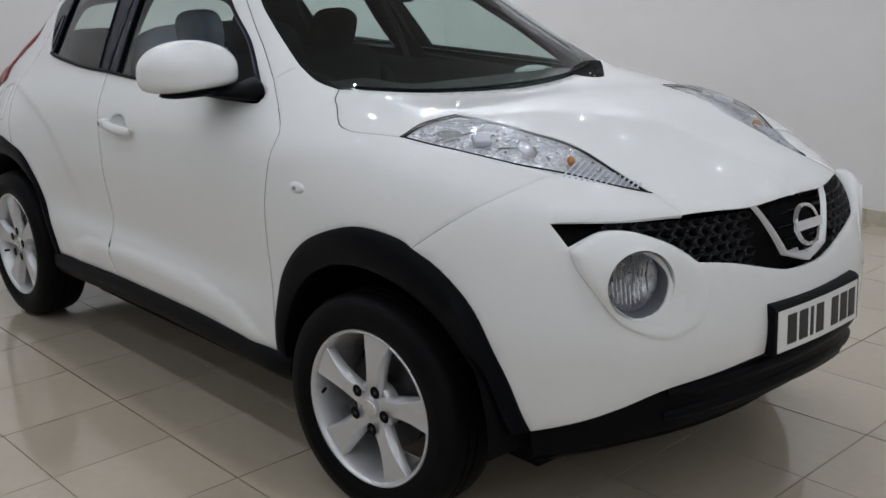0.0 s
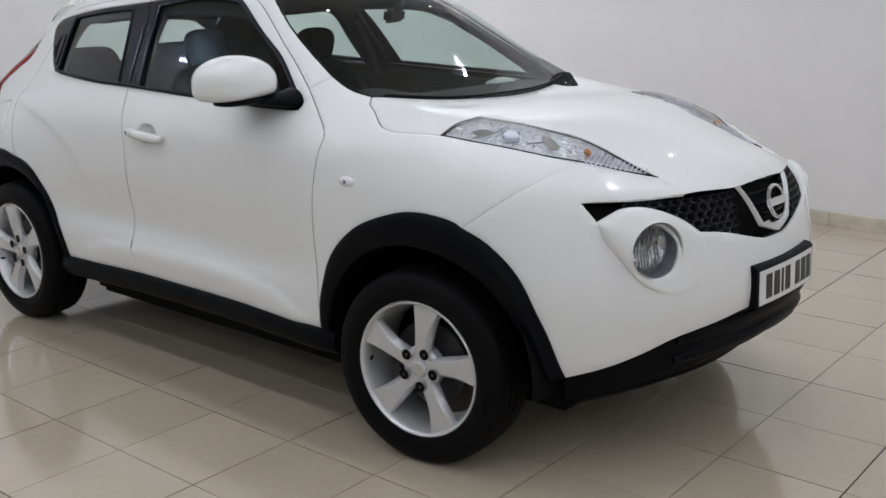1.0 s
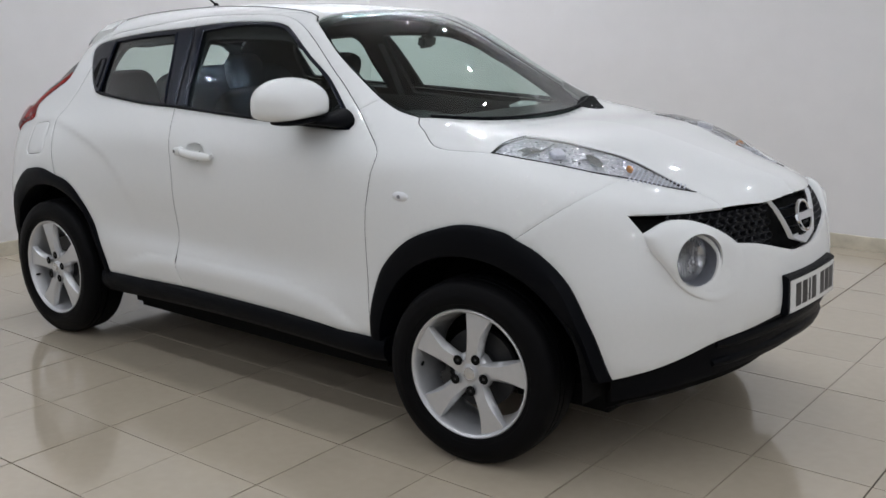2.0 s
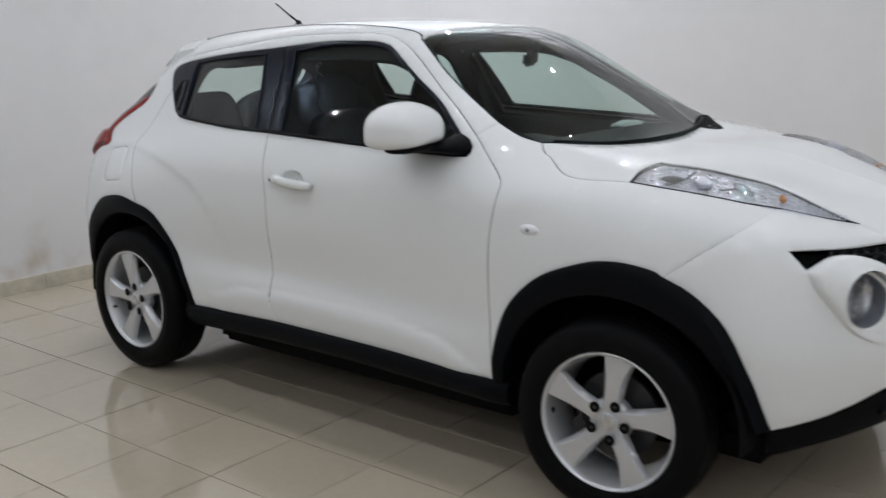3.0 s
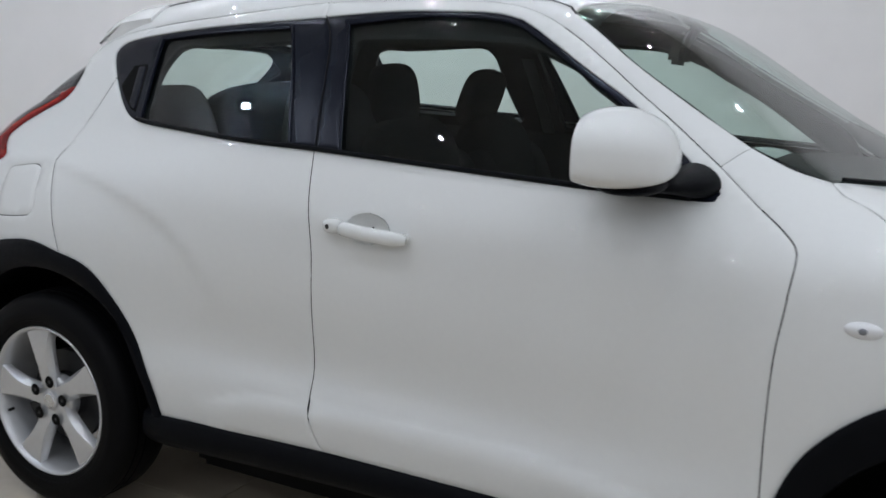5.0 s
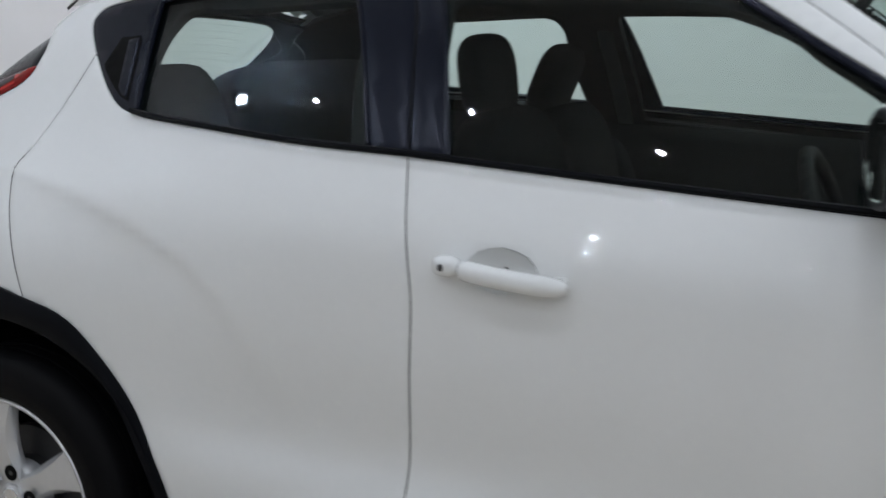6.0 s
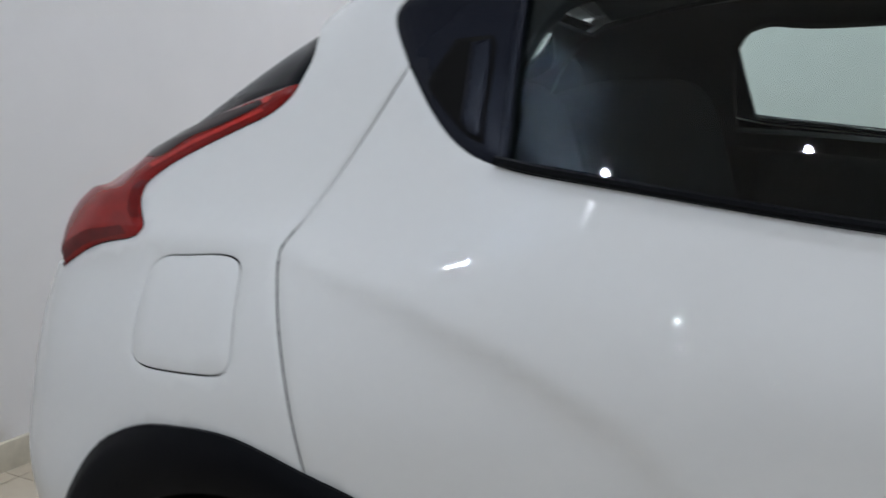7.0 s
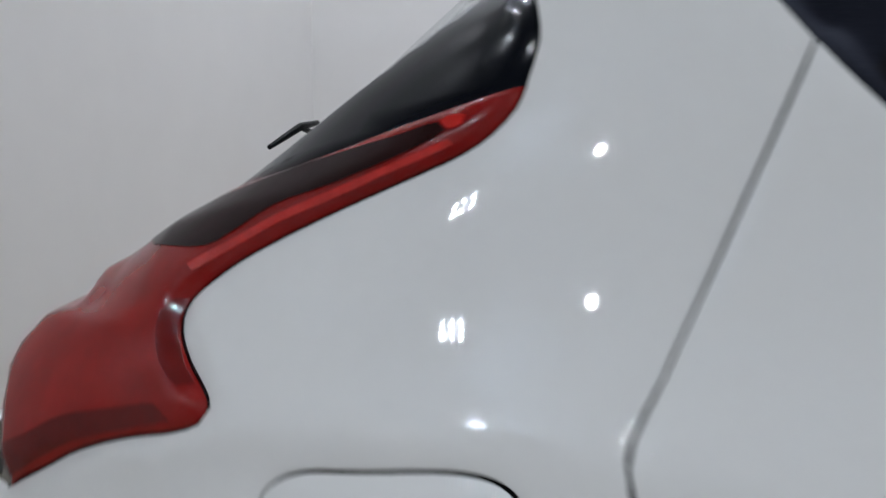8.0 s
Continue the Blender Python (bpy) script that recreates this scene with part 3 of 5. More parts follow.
# extra spots outside the rows, added to brighten the walls round the corner
for x, y in ((-2.98, 3.19), (-2.35, 3.02), (-2.82, 2.5), (-2.82, 1.75), (-2.82, 1.0), (-1.6, 3.02), (-2.82, .25), (-2.35, 2.5), (-.85, 3.02)):
    copy_thing(first_spot, Matrix.Translation((x, y, TOP + .1)))

# ---------------------------------------------------------------- the car
car = tagged(new("car"), "white compact crossover car with black cladding parked on tiles", "car")

# lines shared by neighbouring panels: x, half width, height
A_LOW = [(.818, .845, .362), (.812, .85, .50), (.811, .855, .656), (.817, .867, .82), (.830, .85, .941), (.834, .818, 1.033), (.80, .785, 1.068), (.745, .75, 1.101), (.640, .697, 1.18)]
A_HIGH = [(.640, .697, 1.18), (.515, .645, 1.265), (.41, .61, 1.335), (.245, .545, 1.44), (.128, .50, 1.499), (.04, .476, 1.521), (-.08, .47, 1.529)]
GUTTER = [(-.08, .47, 1.529), (-.217, .49, 1.528), (-.51, .513, 1.517)]
GUTTER_R = [(-.51, .513, 1.517), (-.817, .535, 1.477), (-1.136, .525, 1.434)]
B_TOP = [(-.51, .513, 1.517), (-.49, .557, 1.478)]
B_LOW = [(-.360, .774, 1.138), (-.332, .835, 1.03), (-.312, .853, .93), (-.307, .855, .85), (-.312, .84, .66), (-.316, .83, .52), (-.30, .84, .44), (-.272, .84, .385)]
BELT_F = [(-.360, .774, 1.138), (.071, .785, 1.124), (.40, .787, 1.114), (.60, .765, 1.105), (.648, .757, 1.108)]
DLO_A = [(.648, .757, 1.108), (.655, .74, 1.125), (.60, .717, 1.168), (.44, .645, 1.284), (.28, .60, 1.375), (.10, .53, 1.474), (.06, .52, 1.492), (.0, .513, 1.502), (-.106, .52, 1.504), (-.294, .539, 1.499), (-.49, .557, 1.478)]
DLO_R = [(-.49, .557, 1.478), (-.654, .562, 1.463), (-.941, .559, 1.434), (-1.176, .542, 1.401), (-1.244, .537, 1.384), (-1.268, .545, 1.362), (-1.262, .562, 1.335), (-1.213, .604, 1.277)]
DLO_C = [(-1.213, .604, 1.277), (-1.155, .643, 1.222), (-1.096, .676, 1.183), (-1.032, .70, 1.165), (-.92, .727, 1.158), (-.62, .763, 1.143), (-.360, .774, 1.138)]
C_SEAM = [(-1.198, .855, .783), (-1.247, .847, .90), (-1.292, .80, .985), (-1.317, .765, 1.041), (-1.296, .71, 1.075), (-1.266, .665, 1.145), (-1.213, .604, 1.277)]
SILL = [(.818, .845, .362), (.348, .844, .380), (-.272, .84, .385)]
SILL_R = [(-.272, .84, .385), (-.6, .84, .375), (-.829, .84, .362)]
ARCH_F = [(.818, .845, .362), (.834, .851, .50), (.894, .856, .641), (1.016, .866, .755), (1.172, .868, .821), (1.285, .862, .841), (1.40, .844, .829), (1.443, .837, .810)]
ARCH_B = [(1.443, .837, .810), (1.532, .816, .765), (1.624, .79, .673), (1.689, .756, .531), (1.741, .704, .360)]
ARCH_R = [(-.829, .84, .362), (-.858, .845, .454), (-.939, .85, .608), (-1.033, .859, .715), (-1.106, .862, .762), (-1.198, .855, .783)]
ARCH_RB = [(-1.198, .855, .783), (-1.31, .858, .803), (-1.402, .851, .797), (-1.50, .838, .775), (-1.588, .822, .718), (-1.66, .80, .60), (-1.70, .77, .47), (-1.71, .74, .36)]
LAMP_LOW = [(1.248, .694, 1.066), (1.385, .664, 1.05), (1.545, .586, 1.018), (1.67, .48, .983), (1.847, .365, .946)]
LAMP_TOP = [(1.847, .365, .946), (1.712, .362, .986), (1.58, .367, 1.03), (1.46, .416, 1.064), (1.365, .44, 1.082), (1.24, .475, 1.093)]
LAMP_BACK = [(1.24, .475, 1.093), (1.235, .59, 1.085), (1.248, .694, 1.066)]
BONNET_SIDE = [(.852, .60, 1.152), (.885, .64, 1.135), (.94, .673, 1.107), (1.0, .715, 1.082), (1.046, .735, 1.073), (1.119, .732, 1.068), (1.248, .694, 1.066)]
COWL = [(1.02, 0, 1.118), (1.0, .15, 1.119), (.965, .30, 1.125), (.93, .41, 1.132), (.893, .51, 1.143), (.852, .60, 1.152)]
A_GLASS = [(.852, .60, 1.152), (.78, .625, 1.175), (.685, .622, 1.219), (.54, .592, 1.30), (.38, .552, 1.392), (.28, .507, 1.452), (.22, .478, 1.488), (.195, .462, 1.505)]
ROOF_FRONT = [(.195, .462, 1.505), (.185, .424, 1.511), (.187, .265, 1.527), (.193, .10, 1.533), (.195, 0, 1.534)]
NOSE = [(2.04, 0, .918), (2.035, .09, .915), (2.014, .19, .907), (1.946, .37, .908)]
NOSE_SEAM = [(1.946, .37, .908), (1.90, .368, .93), (1.847, .365, .946)]
GRILLE_TOP = [(1.946, .37, .908), (1.863, .505, .902), (1.742, .634, .898)]
GRILLE_LOW = [(1.742, .634, .898), (1.796, .624, .842)]
GRILLE_EGG = [(1.796, .624, .842), (1.832, .573, .872), (1.873, .526, .879), (1.926, .474, .865), (1.976, .426, .836), (2.014, .384, .80)]
GRILLE_V = [(2.014, .384, .80), (2.048, .288, .785), (2.078, .16, .752), (2.088, .08, .735), (2.09, 0, .733)]
BUMP_LOW = [(2.098, 0, .535), (2.093, .14, .533), (2.072, .30, .518), (2.0, .465, .488), (1.927, .565, .44), (1.86, .625, .405), (1.741, .704, .360)]
BUMP_SEAM = [(1.443, .837, .810), (1.512, .80, .864), (1.586, .738, .922), (1.626, .67, .955), (1.644, .56, .980), (1.65, .51, .986)]

# front: bumper, bonnet, fenders
egg = outline([(1.885, .586, .765), (1.892, .558, .817), (1.922, .510, .837), (1.969, .47, .80), (1.987, .464, .753), (1.983, .494, .694), (1.949, .548, .676), (1.907, .583, .712), (1.885, .586, .765)])
lamp_low_front = [(1.65, .51, .986), (1.68, .473, .98), (1.847, .365, .946)]
bumper_loop = outline(BUMP_SEAM, lamp_low_front, NOSE_SEAM[::-1], GRILLE_TOP, GRILLE_LOW, GRILLE_EGG, GRILLE_V, [(2.09, 0, .733), (2.098, 0, .535)], BUMP_LOW, ARCH_B[::-1])
panel("front_bumper", [bumper_loop, egg], (-1, .85, -.12), PAINT, car, "smooth white painted front bumper", both=True, gap=0, ease=.02)
bonnet_loop = outline(NOSE, NOSE_SEAM, LAMP_TOP, LAMP_BACK, BONNET_SIDE[::-1], COWL[::-1], [(1.02, 0, 1.118), (1.5, 0, 1.06), (2.04, 0, .918)])
panel("bonnet", [bonnet_loop], (-.35, .25, -1), PAINT, car, "curved white bonnet", both=True, rim=.004, gap=.0022, ease=.08)
fender_loop = outline(A_LOW, [(.640, .697, 1.18), (.685, .622, 1.219)], A_GLASS[2::-1], BONNET_SIDE, [p for p in LAMP_LOW if p[0] < 1.6] + [(1.65, .51, .986)], BUMP_SEAM[::-1], ARCH_F[::-1])
panel("front_fender", [fender_loop], (0, 1, -.75), PAINT, car, step=.018, rim=.004, ease=.022)
pillar_loop = outline(A_HIGH, [(-.08, .47, 1.529), (.10, .40, 1.529), (.195, .462, 1.505)], A_GLASS[:1:-1], [(.685, .622, 1.219), (.640, .697, 1.18)])
for s in (1, -1):                                 # dark seal in the joint beside the bonnet
    bm = bmesh.new()
    q = []
    for v in spline([(x, -w, z) for x, w, z in BONNET_SIDE], .03):
        loc, n = SKIN.cast(v, Vector((0, .4, -1)).normalized())
        q.append(loc - n * .0062)
    add_tube(bm, [(v.x, v.y * s, v.z) for v in q], .005, 8)
    from_bm("bonnet_seal", bm, RUBBER, car)
panel("windscreen_pillar", [pillar_loop], (-.25, 1, -.6), PAINT, car)
roof_loop = outline(ROOF_FRONT[::-1], [(.195, .462, 1.505), (.10, .40, 1.529), (-.08, .47, 1.529)], GUTTER, GUTTER_R, [(-1.136, .525, 1.434), (-1.25, .515, 1.42), (-1.36, .50, 1.40)],
                    [(-1.36, .50, 1.40), (-1.41, .33, 1.445), (-1.42, 0, 1.46)], [(-1.42, 0, 1.46), (-.6, 0, 1.565), (.195, 0, 1.534)])
panel("roof", [roof_loop], (0, .25, -1), PAINT, car, both=True)

# doors, with their handles
door_f = outline(BELT_F, DLO_A, B_TOP[::-1], GUTTER[::-1], A_HIGH[::-1], A_LOW[::-1], SILL, B_LOW[::-1])
scoop = outline([(-.205, .851, .985), (-.19, .848, 1.0), (-.15, .845, 1.011), (-.105, .847, 1.0), (-.085, .85, .975), (-.10, .851, .95), (-.15, .851, .935), (-.195, .851, .95), (-.205, .851, .985)])
doors = panel("front_door", [door_f, scoop], (0, 1, -.2), PAINT, car, "white front door with a pull handle", step=.02, rim=.006)
door_r = outline(C_SEAM, DLO_C, B_LOW, SILL_R, ARCH_R)
rear_doors = panel("rear_door", [door_r], (0, 1, -.2), PAINT, car, "white rear door with hidden handle", step=.018, rim=.006)
strip = outline(B_TOP[::-1], DLO_R[:4], [(-1.176, .542, 1.401), (-1.136, .525, 1.434)], GUTTER_R[::-1])
panel("window_frame", [strip], (0, 1, -.5), PAINT, rear_doors)
TAIL_LOW = [(-1.407, .585, 1.243), (-1.412, .593, 1.228), (-1.427, .600, 1.210), (-1.447, .605, 1.196), (-1.479, .607, 1.180), (-1.538, .612, 1.153), (-1.582, .616, 1.131), (-1.616, .621, 1.111), (-1.641, .630, 1.092),
            (-1.651, .638, 1.078), (-1.649, .651, 1.063), (-1.636, .667, 1.047), (-1.618, .682, 1.032), (-1.610, .690, 1.022), (-1.616, .697, 1.012), (-1.636, .698, 1.005), (-1.677, .692, .994), (-1.716, .689, .980), (-1.748, .687, .962), (-1.785, .676, .938)]
TAIL_TOP = [(-1.407, .585, 1.243), (-1.443, .583, 1.229), (-1.504, .581, 1.207), (-1.549, .579, 1.189), (-1.598, .572, 1.171), (-1.656, .553, 1.149), (-1.72, .53, 1.119), (-1.765, .527, 1.095)]
C_EDGE = [(-1.36, .50, 1.40), (-1.40, .505, 1.37), (-1.418, .515, 1.335), (-1.407, .548, 1.30), (-1.402, .567, 1.277), (-1.407, .585, 1.243)]
quarter = outline(C_SEAM, DLO_R[:2:-1], [(-1.176, .542, 1.401), (-1.136, .525, 1.434)], [(-1.136, .525, 1.434), (-1.25, .515, 1.42), (-1.36, .50, 1.40)], C_EDGE, TAIL_LOW,
                  [(-1.785, .676, .938), (-1.89, .60, .935), (-1.96, .42, .93)], [(-1.96, .42, .93), (-2.0, .40, .64), (-1.98, .39, .42)], [(-1.98, .39, .42), (-1.82, .66, .37), (-1.71, .74, .36)], ARCH_RB[::-1], step=.010)
flap = outline([(-1.560, .725, .982), (-1.535, .73, 1.0), (-1.49, .735, 1.005), (-1.415, .745, 1.017), (-1.381, .755, 1.014), (-1.369, .77, .997), (-1.352, .80, .942), (-1.335, .825, .893),
                (-1.346, .825, .876), (-1.374, .822, .869), (-1.48, .80, .854), (-1.521, .785, .852), (-1.537, .775, .867), (-1.552, .745, .925), (-1.560, .725, .982)], step=.008)
for _ in range(8):                                # even, rounded corners
    flap = [(flap[k - 1] + flap[k] * 2 + flap[(k + 1) % len(flap)]) / 4 for k in range(len(flap))]
panel("rear_quarter", [quarter, flap], (.5, 1, -.25), PAINT, car, "white rear quarter panel over the wheel", step=.02, rim=.006)
panel("fuel_flap", [flap], (.5, 1, -.25), PAINT, car, rim=.004)
# rear, seen only from the corner
def rear_in(loc, n):
    """The rear window is flatter across the car than the body's section lines."""
    k = min(1.0, max(0.0, (.565 - abs(loc.y)) / .16))
    return n * (-.05 * k * k * (3 - 2 * k))


rear_loop = outline([(-1.96, 0, .93), (-1.955, .30, .93), (-1.935, .415, .93)], [(-1.935, .415, .93), (-2.0, .40, .64), (-1.98, .385, .42)], [(-1.98, .385, .42), (-2.0, .2, .43), (-2.01, 0, .43)], [(-2.01, 0, .43), (-1.96, 0, .93)])
panel("rear_bumper", [rear_loop], (1, .15, -.1), PAINT, car, both=True)
gate_loop = outline([(-1.95, 0, .94), (-1.94, .28, .94), (-1.91, .44, .94)], [(-1.91, .44, .94), (-1.80, .57, 1.03), (-1.79, .55, 1.075)], [(-1.79, .55, 1.075), (-1.80, .30, 1.10), (-1.81, 0, 1.11)], [(-1.81, 0, 1.11), (-1.95, 0, .94)])
panel("tailgate", [gate_loop], (1, .3, -.4), PAINT, car, both=True, lift=-.025)
window_loop = outline([(-1.42, 0, 1.455), (-1.41, .33, 1.44), (-1.36, .495, 1.395)], C_EDGE, TAIL_TOP,
                      [(-1.765, .527, 1.095), (-1.80, .30, 1.105), (-1.805, 0, 1.115)], [(-1.805, 0, 1.115), (-1.42, 0, 1.455)])
inner_loop = outline([(-1.455, 0, 1.42), (-1.445, .32, 1.405), (-1.44, .425, 1.375)], [(-1.44, .425, 1.375), (-1.50, .48, 1.30), (-1.62, .495, 1.185)], [(-1.62, .495, 1.185), (-1.70, .40, 1.145), (-1.765, 0, 1.15)], [(-1.765, 0, 1.15), (-1.455, 0, 1.42)])
panel("rear_window_border", [window_loop, inner_loop], (1, .25, -.7), GLOSS_BLACK, car, "black border of the rear window", both=True, rim=.004, ease=.05, step=.02, shape=rear_in)
rear_glass = panel("rear_window", [inner_loop], (1, .25, -.7), WINDOW, car, both=True, rim=0, lift=-.002, shape=rear_in, ease=.05)

for k in range(11):                               # heating wires
    u = (k + .7) / 11.4
    pts = []
    for w in np.linspace(-.41 - .05 * u, .41 + .05 * u, 13):
        loc, n = SKIN.cast(Vector((-1.46 - .27 * u, w, 1.41 - .245 * u)), Vector((1, 0, -.7)).normalized())
        pts.append(loc - n * .003 + rear_in(loc, n))
    bm = bmesh.new()
    add_tube(bm, pts, .0003, 4)
    from_bm("heating_wire", bm, TRIM_GREY, rear_glass[0])

gate_in = outline([(-1.45, 0, 1.432), (-1.45, .263, 1.427), (-1.442, .377, 1.41), (-1.452, .444, 1.367), (-1.47, .518, 1.295), (-1.541, .512, 1.257), (-1.588, .502, 1.229), (-1.68, .42, 1.18), (-1.75, 0, 1.165)],
                  [(-1.75, 0, 1.165), (-1.45, 0, 1.432)])
panel("tailgate_trim", [window_loop, gate_in], (1, .25, -.7), TRIM, car, both=True, rim=.01, lift=-.03, shape=rear_in)

# dark shell behind the panel joints
shell = outline([(1.5, .78, .95), (1.25, .80, 1.03), (.86, .80, 1.05), (.66, .72, 1.14)], BELT_F[::-1], DLO_C[::-1], [(-1.213, .604, 1.277), (-1.30, .60, 1.25), (-1.55, .63, 1.13), (-1.62, .69, 1.0), (-1.82, .69, .93)],
                [(-1.82, .69, .93), (-1.84, .70, .5)], [(-1.84, .70, .5)] + ARCH_RB[::-1], ARCH_R[::-1], SILL_R[::-1], SILL[::-1], ARCH_F, [(1.443, .837, .810), (1.5, .78, .95)])
panel("inner_panel", [shell, scoop], (0, 1, -.2), SHADOW_GAP, car, rim=0, lift=-.0065, gap=.004, step=.02)

# windscreen and side glass
screen_loop = outline(COWL, A_GLASS, ROOF_FRONT, [(.195, 0, 1.534), (.62, 0, 1.34), (1.02, 0, 1.118)])
clear_loop = outline([(.985, 0, 1.125), (.93, .30, 1.138), (.835, .585, 1.16)], [(.835, .585, 1.16), (.69, .605, 1.22), (.54, .578, 1.305), (.37, .535, 1.398), (.262, .475, 1.467)], [(.262, .475, 1.467), (.245, .28, 1.502), (.248, 0, 1.512)],
                     [(.248, 0, 1.512), (.6, 0, 1.345), (.985, 0, 1.125)])
panel("windscreen", [screen_loop], (-1, .3, -.7), SCREEN, car, "wide raked tinted windscreen", both=True, rim=0, lift=-.003)
panel("windscreen_border", [screen_loop, clear_loop], (-1, .3, -.7), GLOSS_BLACK, car, both=True, rim=0, lift=-.008)

F_GLASS = outline(BELT_F, DLO_A, [(-.49, .557, 1.478), (-.43, .62, 1.39), (-.360, .774, 1.138)])
R_GLASS = outline(DLO_R, DLO_C, [(-.360, .774, 1.138), (-.43, .62, 1.39), (-.49, .557, 1.478)])
panel("front_side_window", [F_GLASS], (0, 1, -.4), WINDOW, doors, rim=0, lift=-.011)
panel("rear_side_window", [R_GLASS], (0, 1, -.4), WINDOW, rear_doors, rim=0, lift=-.011)
f_open = outline([(-.285, .774, 1.140), (.10, .782, 1.128), (.40, .783, 1.119), (.56, .762, 1.114)], [(.56, .762, 1.114), (.60, .738, 1.140), (.44, .655, 1.265), (.275, .607, 1.362), (.10, .543, 1.457), (.045, .53, 1.477), (-.03, .525, 1.484)],
                 [(-.03, .525, 1.484), (-.20, .54, 1.483), (-.405, .575, 1.462)], [(-.405, .575, 1.462), (-.355, .65, 1.35), (-.285, .774, 1.140)])
r_open = outline([(-.448, .76, 1.150), (-.52, .66, 1.33), (-.585, .585, 1.45)], [(-.585, .585, 1.45), (-.80, .58, 1.432), (-1.068, .56, 1.397)], [(-1.068, .56, 1.397), (-1.056, .62, 1.31), (-1.025, .695, 1.174)], [(-1.025, .695, 1.174), (-.70, .745, 1.156), (-.448, .76, 1.150)])
panel("window_trim", [F_GLASS, f_open], (0, 1, -.4), SATIN_BLACK, doors, "satin black window surround", rim=.006, lift=-.003, gap=.001, ease=.18)
panel("window_trim", [R_GLASS, r_open], (0, 1, -.4), SATIN_BLACK, rear_doors, "satin black window surround", rim=.006, lift=-.003, gap=.001, ease=.18)
# the handle recess has no depth: a near-black sheet gives its shade
recess = outline([(-1.151, .592, 1.316), (-1.094, .598, 1.323)], [(-1.094, .598, 1.323), (-1.084, .607, 1.312), (-1.062, .683, 1.188)], [(-1.062, .683, 1.188), (-1.087, .674, 1.194), (-1.125, .654, 1.216), (-1.168, .629, 1.246)],
                 [(-1.168, .629, 1.246), (-1.177, .620, 1.259), (-1.151, .592, 1.316)])
grip = outline([(-1.122, .600, 1.310), (-1.095, .601, 1.316)], [(-1.095, .601, 1.316), (-1.090, .607, 1.308), (-1.069, .677, 1.195)], [(-1.069, .677, 1.195), (-1.087, .671, 1.199), (-1.104, .660, 1.212)], [(-1.104, .660, 1.212), (-1.122, .600, 1.310)])
recesses = panel("hidden_handle", [recess], (0, 1, -.4), SHADOW_GAP, rear_doors, "hidden door handle, its recess shade laid on as a black sheet", rim=.003, lift=-.0018, gap=.001, step=.012)
panel("grip", [grip], (0, 1, -.4), SATIN_BLACK, recesses, "black grip plate", rim=.004, lift=.001, gap=.001, step=.01, ease=.04)

def seal(name, pts, rad, deep, mat, parents):
    """A round rubber strip laid along the skin."""
    for s, p in zip((1, -1), parents):
        bm = bmesh.new()
        q = []
        for v in spline([(x, -w, z) for x, w, z in pts], .025):
            loc, n = SKIN.cast(v, Vector((0, 1, -.3)).normalized())
            q.append(loc - n * deep)
        add_tube(bm, [(v.x, v.y * s, v.z) for v in q], rad, 8)
        from_bm(name, bm, mat, p)


for line in (C_SEAM, B_LOW, A_LOW[:-1]):
    seal("door_seal", line, .0021, .0022, SHADOW_GAP, [car, car])
seal("glass_run", [(-1.025, .695, 1.174), (-1.05, .63, 1.295), (-1.068, .56, 1.396)], .006, .003, SATIN_BLACK, rear_doors)
seal("glass_run", [(-.448, .76, 1.152), (-.52, .66, 1.33), (-.585, .585, 1.448)], .0045, .002, SATIN_BLACK, rear_doors)
seal("glass_run", [(-.285, .774, 1.143), (-.355, .65, 1.35), (-.405, .575, 1.46)], .0045, .002, SATIN_BLACK, doors)
seal("pillar_joint", [(-.360, .774, 1.138), (-.43, .62, 1.39), (-.49, .557, 1.478)], .0028, .0036, RUBBER, [car, car])


# belt mouldings along the window base
def moulding(pts, parents):
    for s, p in zip((1, -1), parents):
        bm = bmesh.new()
        q = []
        for v in spline([(x, -w, z) for x, w, z in pts], .04):
            loc, n = SKIN.cast(v, Vector((0, 1, -.3)).normalized())
            q.append(loc + n * .003 + Vector((0, 0, .004)))
        add_tube(bm, [(v.x, v.y * s, v.z) for v in q], .0062, 8)
        from_bm("belt_moulding", bm, PLASTIC, p)


moulding(BELT_F[:-1], doors)
moulding(DLO_C[3:], rear_doors)


# black cladding round the wheels and along the sills
def arch(name, runs, cx, parent):
    pts = spline([q for r in runs for q in r][::1], .03)
    seen, line = set(), []
    for p in pts:
        k = (round(p.x, 3), round(p.z, 3))
        if k not in seen:
            seen.add(k)
            line.append(p)
    for s in (1, -1):
        rings = []
        for p in line:
            d = Vector((p.x - cx, 0, p.z - .326))
            r = d.length
            d.normalize()
            loc, n = SKIN.side(p.x, p.z)
            loc2, n2 = SKIN.side(cx + d.x * (r - .06), .326 + d.z * (r - .06))
            y0, y1 = loc.y, min(loc2.y, loc.y + .012) if abs(loc2.y) > .6 else loc.y + .01
            inner = .405 if p.z > .3 else .41
            prof = [(r + .003, y0 + .012), (r + .003, y0 - .006), (r - .004, y0 - .011), (r - .02, y1 - .013), (inner + .014, y1 - .012), (inner + .003, y1 - .007), (inner, y1 + .004), (inner + .004, y1 + .10), (r, y1 + .10)]
            rings.append([(cx + d.x * a, b * s, .326 + d.z * a) for a, b in prof])
        bm = bmesh.new()
        add_loft(bm, rings, True, True)
        from_bm(name, bm, PLASTIC, parent, smooth=50)


arch("front_arch_cladding", (ARCH_F, ARCH_B[1:]), 1.265, car)
arch("rear_arch_cladding", (ARCH_R, ARCH_RB[1:]), -1.265, car)


